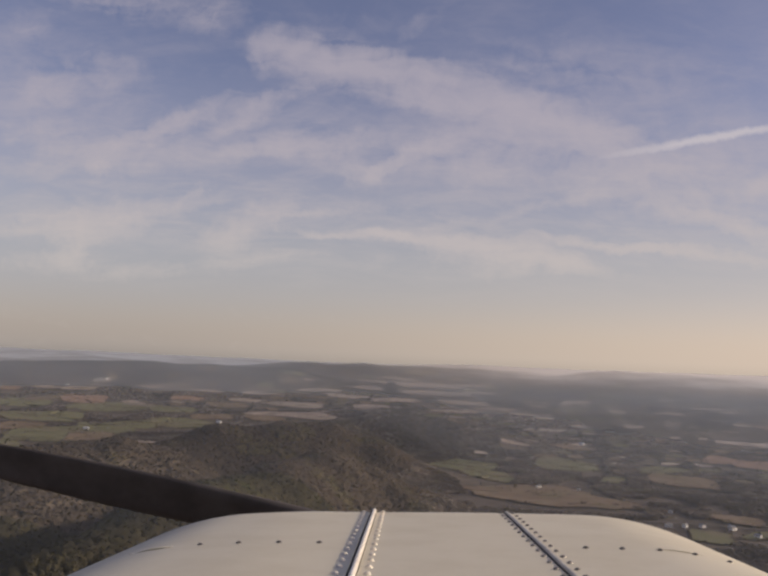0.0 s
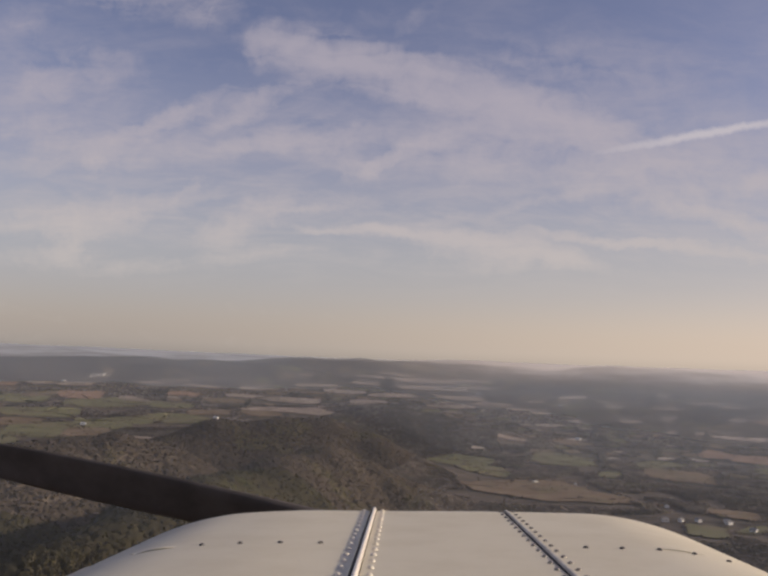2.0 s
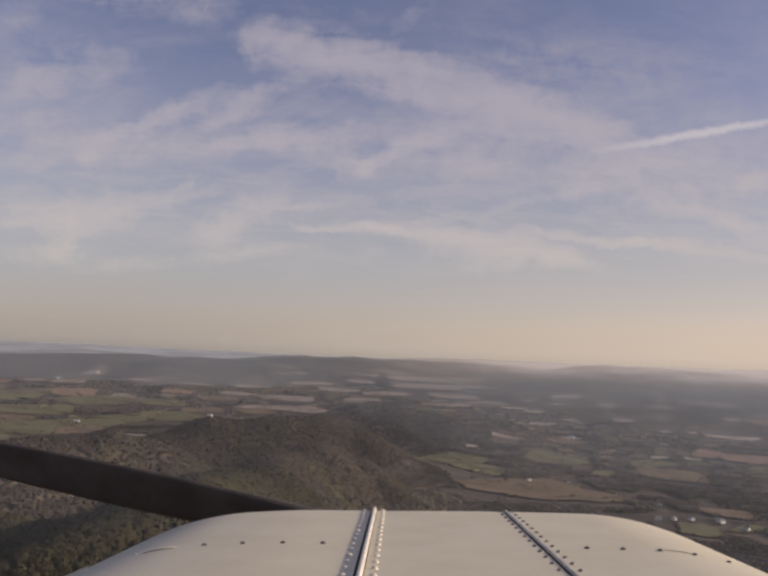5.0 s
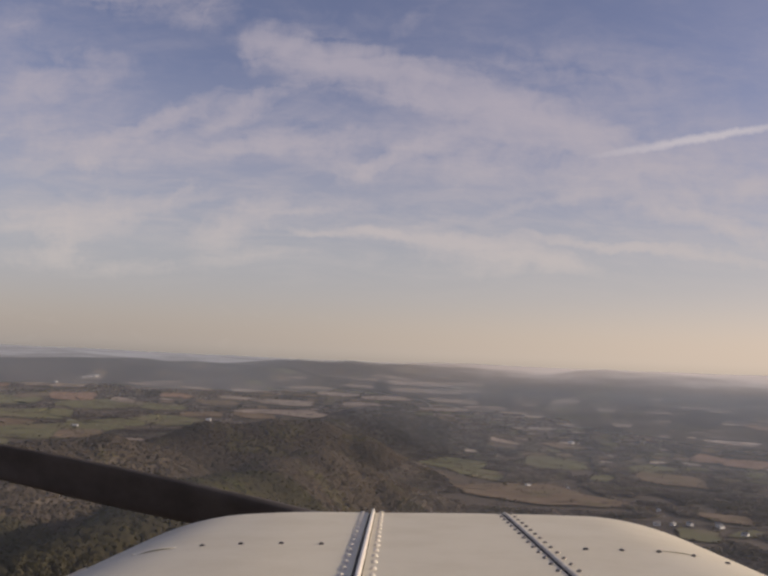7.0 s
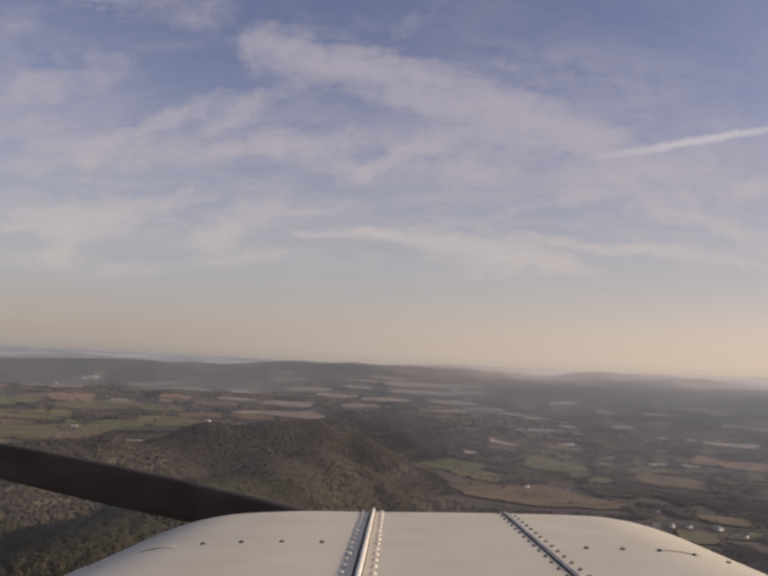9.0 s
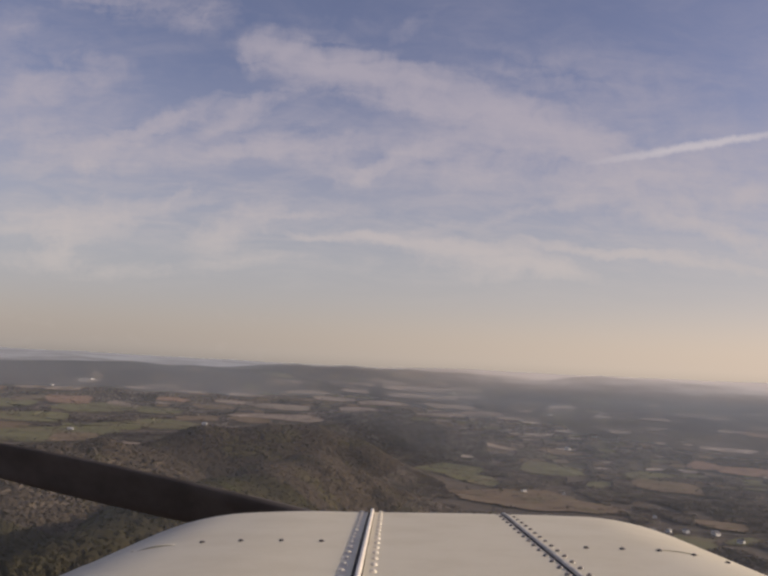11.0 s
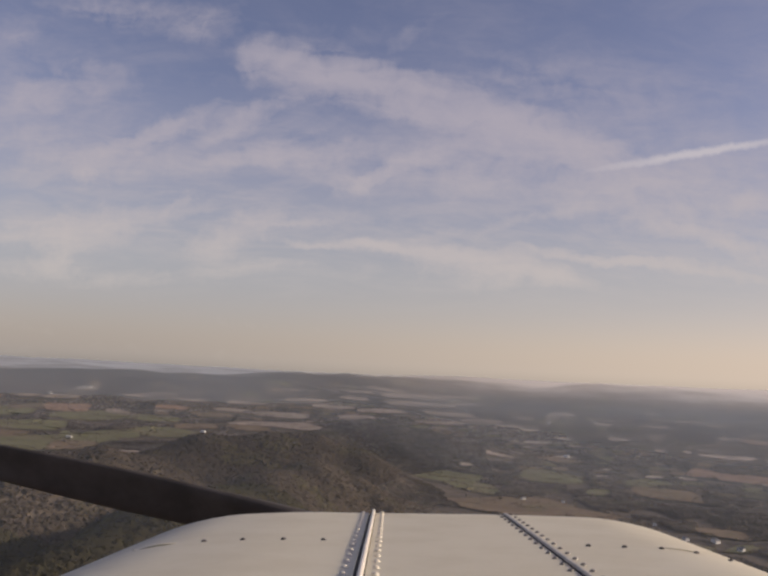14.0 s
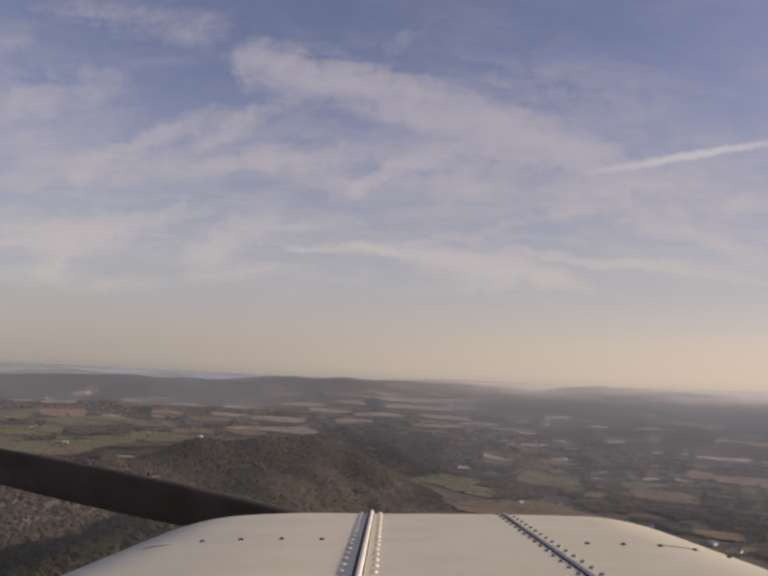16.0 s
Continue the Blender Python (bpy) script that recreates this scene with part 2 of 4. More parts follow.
def farmland(name, tones, rough=0.95):
    """Field surface: two tones of crop, worn patches, the lanes of the tractor and a tint of its own."""
    m, k, b = material(name, rough, spec=0.1)
    pos = k.n("ShaderNodeNewGeometry").outputs["Position"]
    own = k.n("ShaderNodeObjectInfo").outputs["Random"]
    turned = k.n("ShaderNodeVectorRotate", {"Vector": pos, "Axis": (0, 0, 1), "Angle": k.math("MULTIPLY", own, 3.0)}).outputs[0]
    lanes = k.noise(k.n("ShaderNodeVectorMath", {0: turned, 1: (1.0, 0.08, 0.0)}, operation="MULTIPLY").outputs[0], 0.07, 3, 0.6)
    f = k.math("ADD", k.math("MULTIPLY", k.ramp(lanes, 0.3, 0.7), 0.45), k.math("MULTIPLY", k.ramp(k.noise(pos, 0.018, 5, 0.6), 0.35, 0.65), 0.55))
    c = k.mix(f, tones[0], tones[1])
    c = k.mix(k.ramp(k.noise(pos, 0.010, 4, 0.65), 0.5, 0.62, 0.0, 0.75), c, tones[2])
    c = k.mix(k.math("MULTIPLY", own, 0.35), c, tones[3])
    k.t.links.new(c, b.inputs["Base Color"])
    return m


LEAVES = woods("autumn_leaves", ((0.094, 0.083, 0.054), (0.148, 0.132, 0.074), (0.180, 0.184, 0.070), (0.102, 0.087, 0.056)), 0.1, sheer=0.45)
RUSSET = woods("thin_autumn_leaves", ((0.140, 0.114, 0.092), (0.178, 0.145, 0.113), (0.200, 0.180, 0.098), (0.150, 0.124, 0.101)), 0.1, sheer=0.5)
BARE = woods("bare_twigs", ((0.134, 0.116, 0.098), (0.390, 0.336, 0.282), (0.222, 0.206, 0.132), (0.220, 0.194, 0.166)), 0.55)
# BARE made paler: part of the distance haze is put into this colour
DISTANT = woods("haze_paled_woods", ((0.138, 0.122, 0.110), (0.490, 0.428, 0.372), (0.275, 0.258, 0.178), (0.262, 0.233, 0.205)), 0.75)
BARK = grained("bark", (0.05, 0.04, 0.035), (0.11, 0.095, 0.08), 2.0, 0.9)
FLOOR = grained("leaf_litter", (0.068, 0.057, 0.048), (0.165, 0.137, 0.107), 0.05, 0.95, big=0.0060, share=0.6, bump=1.5, spec=0.1)
GREEN = farmland("pasture", ((0.136, 0.136, 0.070), (0.205, 0.200, 0.108), (0.200, 0.170, 0.112), (0.162, 0.148, 0.092)))
TAN = farmland("stubble", ((0.150, 0.108, 0.070), (0.255, 0.196, 0.132), (0.160, 0.140, 0.082), (0.215, 0.165, 0.120)))
GRAVEL = grained("pale_gravel", (0.13, 0.115, 0.10), (0.24, 0.215, 0.19), 0.2, 0.95, big=0.02, spec=0.1)
PALE = farmland("dry_hay", ((0.265, 0.212, 0.172), (0.430, 0.352, 0.290), (0.225, 0.184, 0.147), (0.275, 0.238, 0.182)))
STRAW = farmland("bleached_straw", ((0.36, 0.30, 0.25), (0.58, 0.49, 0.415), (0.26, 0.21, 0.17), (0.40, 0.35, 0.27)))
ORANGE = farmland("red_soil", ((0.235, 0.155, 0.108), (0.345, 0.230, 0.160), (0.270, 0.195, 0.135), (0.285, 0.190, 0.138)))
WHITE_WALL = grained("white_siding", (0.62, 0.61, 0.58), (0.80, 0.79, 0.76), 0.6, 0.7)
ROOF_GREY = grained("grey_roofing", (0.16, 0.16, 0.16), (0.30, 0.29, 0.28), 0.5, 0.7)
ROOF_TIN = grained("tin_roofing", (0.55, 0.56, 0.58), (0.75, 0.75, 0.76), 0.4, 0.35, metal=0.3)
DARK_GLASS = grained("dark_window", (0.02, 0.022, 0.025), (0.04, 0.045, 0.05), 1.0, 0.1)


def paint():
    m, k, b = material("aircraft_paint", 0.5, spec=0.22)
    pos = k.n("ShaderNodeTexCoord").outputs["Object"]
    dirt = k.ramp(k.noise(pos, 9.0, 6, 0.65), 0.35, 0.75)
    speck = k.ramp(k.noise(pos, 140.0, 3, 0.7), 0.62, 0.74)
    c = k.mix(k.math("MULTIPLY", dirt, 0.5), (0.685, 0.638, 0.492), (0.59, 0.543, 0.415))
    c = k.mix(k.math("MULTIPLY", speck, 0.25), c, (0.42, 0.38, 0.33))
    k.t.links.new(c, b.inputs["Base Color"])
    k.t.links.new(k.ramp(dirt, 0, 1, 0.48, 0.62), b.inputs["Roughness"])
    wave = k.noise(pos, 5.0, 2)
    h = k.n("ShaderNodeBump", {"Height": wave, "Strength": 0.12, "Distance": 0.01})
    k.t.links.new(h.outputs[0], b.inputs["Normal"])
    return m


PAINT = paint()
STEEL = grained("hinge_metal", (0.40, 0.37, 0.32), (0.60, 0.56, 0.49), 60.0, 0.42, metal=0.1)
RIVET = grained("dark_rivet", (0.13, 0.12, 0.11), (0.26, 0.245, 0.22), 80.0, 0.4, metal=0.2)
RIVET_PALE = grained("cream_rivet", (0.60, 0.56, 0.46), (0.78, 0.73, 0.62), 80.0, 0.35)
HINGE_PALE = grained("pale_hinge_metal", (0.66, 0.63, 0.56), (0.84, 0.80, 0.72), 60.0, 0.35, metal=0.1)
SCREW = grained("screw_metal", (0.05, 0.048, 0.045), (0.14, 0.13, 0.12), 120.0, 0.4, metal=0.6)
FLAT_BLACK = grained("flat_black", (0.012, 0.012, 0.013), (0.03, 0.03, 0.03), 40.0, 0.8)
BLADE = grained("matte_black_paint", (0.060, 0.052, 0.048), (0.095, 0.083, 0.076), 14.0, 0.55)


# ---- relief ----
NOISE_GRID = np.random.RandomState(7).rand(64, 64)


def value_noise(x, y):
    """Smooth noise, -1 to 1, with a period of 64."""
    xi, yi = np.floor(x).astype(int), np.floor(y).astype(int)
    fx, fy = x - xi, y - yi
    fx, fy = fx * fx * (3 - 2 * fx), fy * fy * (3 - 2 * fy)
    g = lambda a, b: NOISE_GRID[a % 64, b % 64]
    top = g(xi, yi) * (1 - fx) + g(xi + 1, yi) * fx
    low = g(xi, yi + 1) * (1 - fx) + g(xi + 1, yi + 1) * fx
    return 2 * (top * (1 - fy) + low * fy) - 1


# Crests: (x, y, height) along each, with the half width of its flanks
RIDGES = [
    (120, [(-1500, 300, 60), (-980, 800, 72), (-660, 1003, 92), (-590, 1100, 104), (-520, 1225, 118), (-455, 1330, 120), (-390, 1400, 95)]),
    (130, [(-560, 1700, 60), (-470, 1737, 80), (-391, 1808, 110), (-288, 1857, 113), (-158, 1943, 112), (-70, 1960, 80)]),
    (170, [(-203, 2491, 70), (-146, 2545, 90), (-54, 2599, 116), (41, 2619, 116), (140, 2636, 100), (255, 2637, 60), (330, 2624, 25)]),
    (120, [(-560, 150, 70), (-360, 420, 90), (-270, 650, 100), (-235, 800, 108), (-205, 960, 114), (-173, 1136, 106), (-140, 1342, 108), (-105, 1476, 112), (-63, 1478, 90), (-7, 1449, 55), (30, 1430, 15)]),
    (330, [(-2600, 2700, 160), (-2200, 3200, 190), (-1733, 3605, 206), (-1134, 3836, 226), (-645, 4049, 222)]),
    (240, [(-700, 4200, 225), (-574, 4261, 240), (-76, 4399, 260), (150, 4450, 250), (400, 4500, 246), (766, 4536, 246)]),
    (250, [(640, 4330, 196), (800, 4400, 222), (960, 4420, 241), (1080, 4400, 251), (1150, 4380, 259), (1205, 4357, 267), (1270, 4350, 262), (1350, 4340, 260), (1470, 4310, 257), (1600, 4280, 255), (1800, 4230, 253), (2100, 4120, 250)]),
    (200, [(-2300, 4100, 268), (-2042, 4233, 272), (-1462, 4467, 268), (-1000, 4600, 262)]),
]


def relief(x, y):
    """Height of the ground at x, y."""
    x, y = np.asarray(x, float), np.asarray(y, float)
    d = np.hypot(x, y)
    low = 270 * np.clip((d - 2200) / 2600, 0, 0.984) ** 1.5
    rise = np.zeros_like(low)
    for wide, crest in RIDGES:
        for (x0, y0, h0), (x1, y1, h1) in zip(crest, crest[1:]):
            dx, dy = x1 - x0, y1 - y0
            s = np.clip(((x - x0) * dx + (y - y0) * dy) / (dx * dx + dy * dy), 0, 1)
            away = np.hypot(x - x0 - s * dx, y - y0 - s * dy)
            up = (h0 + s * (h1 - h0) - low) * np.exp(-(away / wide) ** 2)
            rise = np.maximum(rise, up)
    rough = value_noise(x / 150 + 9, y / 150) * 25 + value_noise(x / 62, y / 62 + 5) * 10
    rough = rough * np.clip(1.25 - d / 2600, 0.5, 1)
    broad = value_noise(x / 480 + 3, y / 480 + 7) * 12
    on_hill = np.clip(rise / 60, 0, 1)
    far = np.clip((d - 2400) / 1600, 0, 1)
    return low + rise + rough * (0.13 + 0.75 * on_hill) + broad * (0.35 + 0.4 * far)


def mesh_object(name, verts, faces, mat, smooth=True):
    me = bpy.data.meshes.new(name)
    verts, faces = np.asarray(verts, np.float32), np.asarray(faces, np.int32)
    n = faces.shape[1]
    me.vertices.add(len(verts))
    me.vertices.foreach_set("co", verts.ravel())
    me.loops.add(faces.size)
    me.loops.foreach_set("vertex_index", faces.ravel())
    me.polygons.add(len(faces))
    me.polygons.foreach_set("loop_start", np.arange(0, faces.size, n, dtype=np.int32))
    me.polygons.foreach_set("use_smooth", np.full(len(faces), smooth))
    me.update(calc_edges=True)
    me.materials.append(mat)
    return new(name, me)


def grid_faces(rows, cols, wrap=False):
    i, j = np.meshgrid(np.arange(rows - 1), np.arange(cols if wrap else cols - 1), indexing="ij")
    a, b = i * cols + j, i * cols + (j + 1) % cols
    return np.stack([a, b, b + cols, a + cols], -1).reshape(-1, 4)


def ground_sheet():
    ang = np.radians(np.concatenate([np.arange(-40, 40, 0.35), np.arange(40, 320, 4.0)]))
    rad = np.concatenate([[0.001, 8.0], np.linspace(60, 1900, 110), np.linspace(1930, 4880, 110)])
    a, r = np.meshgrid(ang, rad)
    x, y = np.sin(a) * r, np.cos(a) * r
    return x, y, len(rad), len(ang)


gx, gy, g_rows, g_cols = ground_sheet()
gz = relief(gx, gy)
ground = mesh_object("ground", np.stack([gx, gy, gz], -1).reshape(-1, 3), grid_faces(g_rows, g_cols, True)[:, ::-1], FLOOR)
tagged(ground, "brown wooded valley floor and ridges in late autumn", "ground", kind="structure")


# ---- haze imitated by a pale sheet draped over the far valley ----
def haze_sheet():
    m = bpy.data.materials.new("painted_valley_haze")
    m.use_nodes = True
    k = Net(m.node_tree)
    pos = k.n("ShaderNodeNewGeometry").outputs["Position"]
    xy = k.n("ShaderNodeVectorMath", {0: pos, 1: (1, 1, 0)}, operation="MULTIPLY").outputs[0]
    d = k.n("ShaderNodeVectorMath", {0: xy}, operation="LENGTH").outputs["Value"]
    # pale cover grows with distance: aerial haze put into a draped surface
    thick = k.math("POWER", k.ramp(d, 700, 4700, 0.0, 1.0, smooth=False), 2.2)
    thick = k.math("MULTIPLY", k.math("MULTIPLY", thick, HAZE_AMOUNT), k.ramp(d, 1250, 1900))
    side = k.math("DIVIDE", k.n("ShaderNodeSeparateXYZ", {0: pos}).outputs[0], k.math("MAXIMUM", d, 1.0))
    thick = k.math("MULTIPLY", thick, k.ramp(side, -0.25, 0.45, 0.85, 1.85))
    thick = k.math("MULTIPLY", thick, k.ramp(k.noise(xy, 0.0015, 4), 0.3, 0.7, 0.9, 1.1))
    # faint cover from 380 m on, added to lift the dark near woods
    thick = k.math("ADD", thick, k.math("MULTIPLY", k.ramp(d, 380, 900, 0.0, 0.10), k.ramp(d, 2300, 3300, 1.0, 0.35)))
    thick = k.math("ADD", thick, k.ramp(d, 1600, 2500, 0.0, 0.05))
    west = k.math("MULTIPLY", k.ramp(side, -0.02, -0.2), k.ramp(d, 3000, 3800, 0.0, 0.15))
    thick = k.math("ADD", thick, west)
    # mist in long banks over the water and the farthest plain
    lanes = k.n("ShaderNodeCombineXYZ", {0: k.math("MULTIPLY", side, 9.0), 1: k.math("MULTIPLY", d, 0.014)}).outputs[0]
    lanes = k.ramp(k.noise(lanes, 1.0, 5, 0.65), 0.36, 0.62, 0.15, 1.0)
    banks = k.math("MULTIPLY", k.math("MULTIPLY", k.ramp(d, 4120, 4420), k.ramp(side, 0.0, -0.22, 0.10, 0.36)), lanes)
    thick = k.math("ADD", thick, banks)
    # hills stand out of the haze
    rise = k.n("ShaderNodeAttribute")
    rise.attribute_name = "rise"
    clear_of = k.ramp(rise.outputs["Fac"], 8.0, 44.0, 1.0, 0.30)
    # the sheet thickens to close off the distance, most towards the sun
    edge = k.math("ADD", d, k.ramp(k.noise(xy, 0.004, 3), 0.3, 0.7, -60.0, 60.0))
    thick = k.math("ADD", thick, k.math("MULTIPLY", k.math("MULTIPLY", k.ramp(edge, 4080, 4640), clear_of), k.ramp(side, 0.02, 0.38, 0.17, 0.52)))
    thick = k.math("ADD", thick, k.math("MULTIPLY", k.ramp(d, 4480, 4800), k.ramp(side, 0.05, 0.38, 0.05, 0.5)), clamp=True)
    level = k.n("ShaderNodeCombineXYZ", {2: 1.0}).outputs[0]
    # warmer, paler far tone on the sun side: haze glow put into the colour
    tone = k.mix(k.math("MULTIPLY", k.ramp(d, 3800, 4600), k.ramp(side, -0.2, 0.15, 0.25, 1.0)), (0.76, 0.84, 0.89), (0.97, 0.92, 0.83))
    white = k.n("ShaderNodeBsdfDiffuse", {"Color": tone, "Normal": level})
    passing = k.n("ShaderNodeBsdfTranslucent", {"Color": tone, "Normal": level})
    # less translucent on the sun side, which brightens the far sheet there
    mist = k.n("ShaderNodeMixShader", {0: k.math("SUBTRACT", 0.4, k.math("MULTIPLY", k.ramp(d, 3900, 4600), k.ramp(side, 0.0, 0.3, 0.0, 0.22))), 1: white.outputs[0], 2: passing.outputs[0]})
    clear = k.n("ShaderNodeBsdfTransparent")
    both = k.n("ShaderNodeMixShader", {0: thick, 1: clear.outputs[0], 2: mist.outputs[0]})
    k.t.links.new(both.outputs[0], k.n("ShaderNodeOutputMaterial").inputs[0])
    keep = gx.reshape(g_rows, g_cols)[:, 0] * 0 + np.hypot(gx, gy)[:, 0] > 380
    x, y = gx[keep], gy[keep]
    z = np.maximum.accumulate(relief(x, y) + np.interp(np.hypot(x, y), (1200, 1900, 3200), (18, 17, 15)), axis=0)
    # near by, the sheet spans the hollows: the highest land around, then evened out
    even = z
    for axis, reach in ((1, 8), (0, 3)):
        for gather in (np.max, np.mean):
            even = gather([np.roll(even, i, 1) if axis else even[np.clip(np.arange(len(z)) + i, 0, len(z) - 1)] for i in range(-reach, reach + 1)], axis=0)
    near = np.clip((3000 - np.hypot(x, y)) / 500, 0, 1)
    z = even * near + np.mean([np.roll(z, i, 1) for i in (-2, -1, 0, 1, 2)], axis=0) * (1 - near)
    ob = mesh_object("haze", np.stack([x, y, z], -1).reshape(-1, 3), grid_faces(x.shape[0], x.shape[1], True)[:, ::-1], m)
    low = 270 * np.clip((np.hypot(x, y) - 2200) / 2600, 0, 0.984) ** 1.5
    ob.data.attributes.new("rise", "FLOAT", "POINT").data.foreach_set("value", np.clip(relief(x, y) - low, 0, 99).astype(np.float32).ravel())
    tagged(ob, "thin pale sheet imitating haze over the far valley", "haze", kind="stuff")


HAZE_AMOUNT = 0.37
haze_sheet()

# ---- fields ----
# x, y, half width, half depth, turn in degrees
PASTURES = [(510, 2262, 97, 92, -13), (205, 2178, 92, 100, -35), (262, 2010, 60, 96, -17), (763, 2237, 53, 86, -60), (575, 2040, 32, 56, -15), (545, 1355, 36, 48, -22), (638, 1371, 24, 38, -25), (-1048, 2436, 132, 162, 14), (-941, 2612, 104, 92, -5), (-1059, 2189, 61, 104, 26), (-886, 2686, 106, 78, 18), (-754, 2804, 112, 106, 41), (-1050, 3053, 141, 120, -14), (-1214, 2770, 141, 102, 15), (-843, 3087, 100, 64, 1), (-1394, 3004, 103, 74, 17)]
STUBBLE = [(330, 1725, 158, 142, 2), (753, 2046, 84, 100, -20), (591, 2598, 53, 62, 36), (430, 1345, 35, 34, -18), (-1319, 3129, 95, 52, 23), (-667, 2986, 86, 66, 13), (-674, 3275, 83, 58, 12), (-1176, 2563, 70, 66, 25), (-917, 2446, 65, 80, 21), (456, 1667, 43, 40, -15), (653, 1500, 46, 48, -24), (-471, 3024, 76, 76, 9)]
RED_SOIL = [(1012, 2438, 49, 70, -38), (1097, 2353, 89, 72, -26), (-1220, 3161, 93, 76, 9), (1465, 3024, 63, 46, -26), (-918, 2017, 41, 74, 24)]
HAY = [(-414, 3375, 152, 68, 6), (-403, 3146, 154, 74, 0), (-282, 3091, 87, 58, 5), (-190, 3627, 102, 44, 3), (184, 4032, 171, 58, 8), (225, 3841, 203, 68, 4), (34, 3580, 122, 66, 7), (334, 3601, 130, 62, -6), (-333, 3713, 116, 38, 19), (-110, 3886, 82, 46, 2), (271, 3357, 105, 52, 4), (-71, 3395, 85, 52, 1), (459, 3446, 97, 54, 2), (1223, 2731, 145, 50, -11), (635, 2661, 37, 40, 57), (1453, 3411, 83, 36, -14), (860, 3664, 103, 42, -10), (1288, 3694, 58, 36, -19), (727, 3051, 55, 40, -1), (603, 2947, 79, 46, -12)]
FAR_HAY = [(939, 3068, 68, 38, -7), (1394, 3114, 85, 34, -15), (1651, 3472, 72, 28, -25), (635, 3259, 62, 44, -11), (991, 3449, 67, 30, -16), (831, 2358, 34, 38, -50), (924, 2353, 35, 28, -21), (-1006, 3164, 83, 38, -32), (-1252, 3431, 59, 18, 20), (-1302, 3322, 75, 26, 21), (-933, 3510, 68, 20, 15), (-1036, 3456, 76, 18, 17), (-818, 3485, 76, 24, 13), (-1428, 3283, 62, 22, 24), (-619, 3408, 86, 38, 10), (-573, 3570, 90, 30, 9), (568, 3336, 84, 40, -10), (445, 3907, 98, 38, -7), (403, 2536, 48, 28, -9), (60, 4124, 128, 22, -1), (440, 4088, 115, 42, -6)]
CLEARINGS, HEDGES = [], []


def add_field(f, mat, name, label):
    x, y, w, d, turn = f
    rs = np.random.RandomState(int(abs(x) * 7 + abs(y)))
    c, s = math.cos(radians(turn)), math.sin(radians(turn))
    n = 44
    th = np.linspace(0, 2 * np.pi, n, endpoint=False)
    power = rs.uniform(0.32, 0.85)
    ex = np.sign(np.cos(th)) * np.abs(np.cos(th)) ** power
    ey = np.sign(np.sin(th)) * np.abs(np.sin(th)) ** power
    # one end narrower, bays and tongues of wood along the sides
    ey = ey * (1 + rs.uniform(-0.45, 0.45) * ex)
    bays = np.interp(np.arange(n), np.arange(0, n + 1, 4), np.r_[rs.rand(11), 0][np.r_[0:11, 0]])
    edge = 0.78 + 0.40 * bays
    ex, ey = ex * edge + rs.normal(size=n) * 0.04, ey * edge + rs.normal(size=n) * 0.06
    skew = rs.uniform(-0.5, 0.5)
    rings = np.array([0.02, 0.25, 0.5, 0.75, 1.0])
    lx = rings[:, None] * ex[None] * w
    ly = rings[:, None] * ey[None] * d
    lx = lx + skew * ly
    px, py = x + c * lx - s * ly, y + s * lx + c * ly
    pz = relief(px, py) + 2.0 + 0.06 * (len(CLEARINGS) % 40)
    ob = mesh_object(name, np.stack([px, py, pz], -1).reshape(-1, 3), grid_faces(5, n, True), mat)
    tagged(ob, label, "field", group="farm fields", kind="structure")
    CLEARINGS.append(f)
    rim = np.linspace(0, 2 * np.pi, int((w + d) * 4 / 9), endpoint=False)
    rim = rim[rs.rand(len(rim)) < 0.6]
    hx, hy = np.interp(rim, th, lx[-1]), np.interp(rim, th, ly[-1])
    # broken rows of trees across the wider fields
    for row in range(int(w / 45) + int(d / 60)):
        run = np.arange(-w * rs.uniform(0.2, 0.95), w * rs.uniform(0.2, 0.95), 7.0)
        run = run[value_noise(run / 40 + x, run * 0 + y + row) > -0.25]
        hx = np.r_[hx, run + rs.normal(size=len(run)) * 2]
        hy = np.r_[hy, rs.uniform(-0.7, 0.7) * d + run * rs.uniform(-0.25, 0.25) + rs.normal(size=len(run)) * 3]
    HEDGES.append((x + (c * hx - s * hy) * 1.02, y + (s * hx + c * hy) * 1.02))


def free(x, y, w, d):
    """Whether no field lies there yet."""
    return all(abs(x - f[0]) > (w + f[2]) * 0.95 or abs(y - f[1]) > (d + f[3]) * 0.95 for f in CLEARINGS)


for f in PASTURES:
    add_field(f, GREEN, "pasture", "olive green pasture among brown autumn woods")
for f in STUBBLE:
    add_field(f, TAN, "stubble_field", "brown stubble field bordered by bare woods")
for f in HAY + FAR_HAY:
    f = f[:2] + ((f[2] * 0.68, f[3] * 0.8) if f[0] > 500 else (f[2] * 0.95, f[3] * 0.9)) + f[4:]
    add_field(f, STRAW if f[0] > 500 else PALE, "hay_field", "pale dry hay field in the far valley")
for f in RED_SOIL:
    add_field(f, ORANGE, "ploughed_field", "orange red ploughed field in the valley")


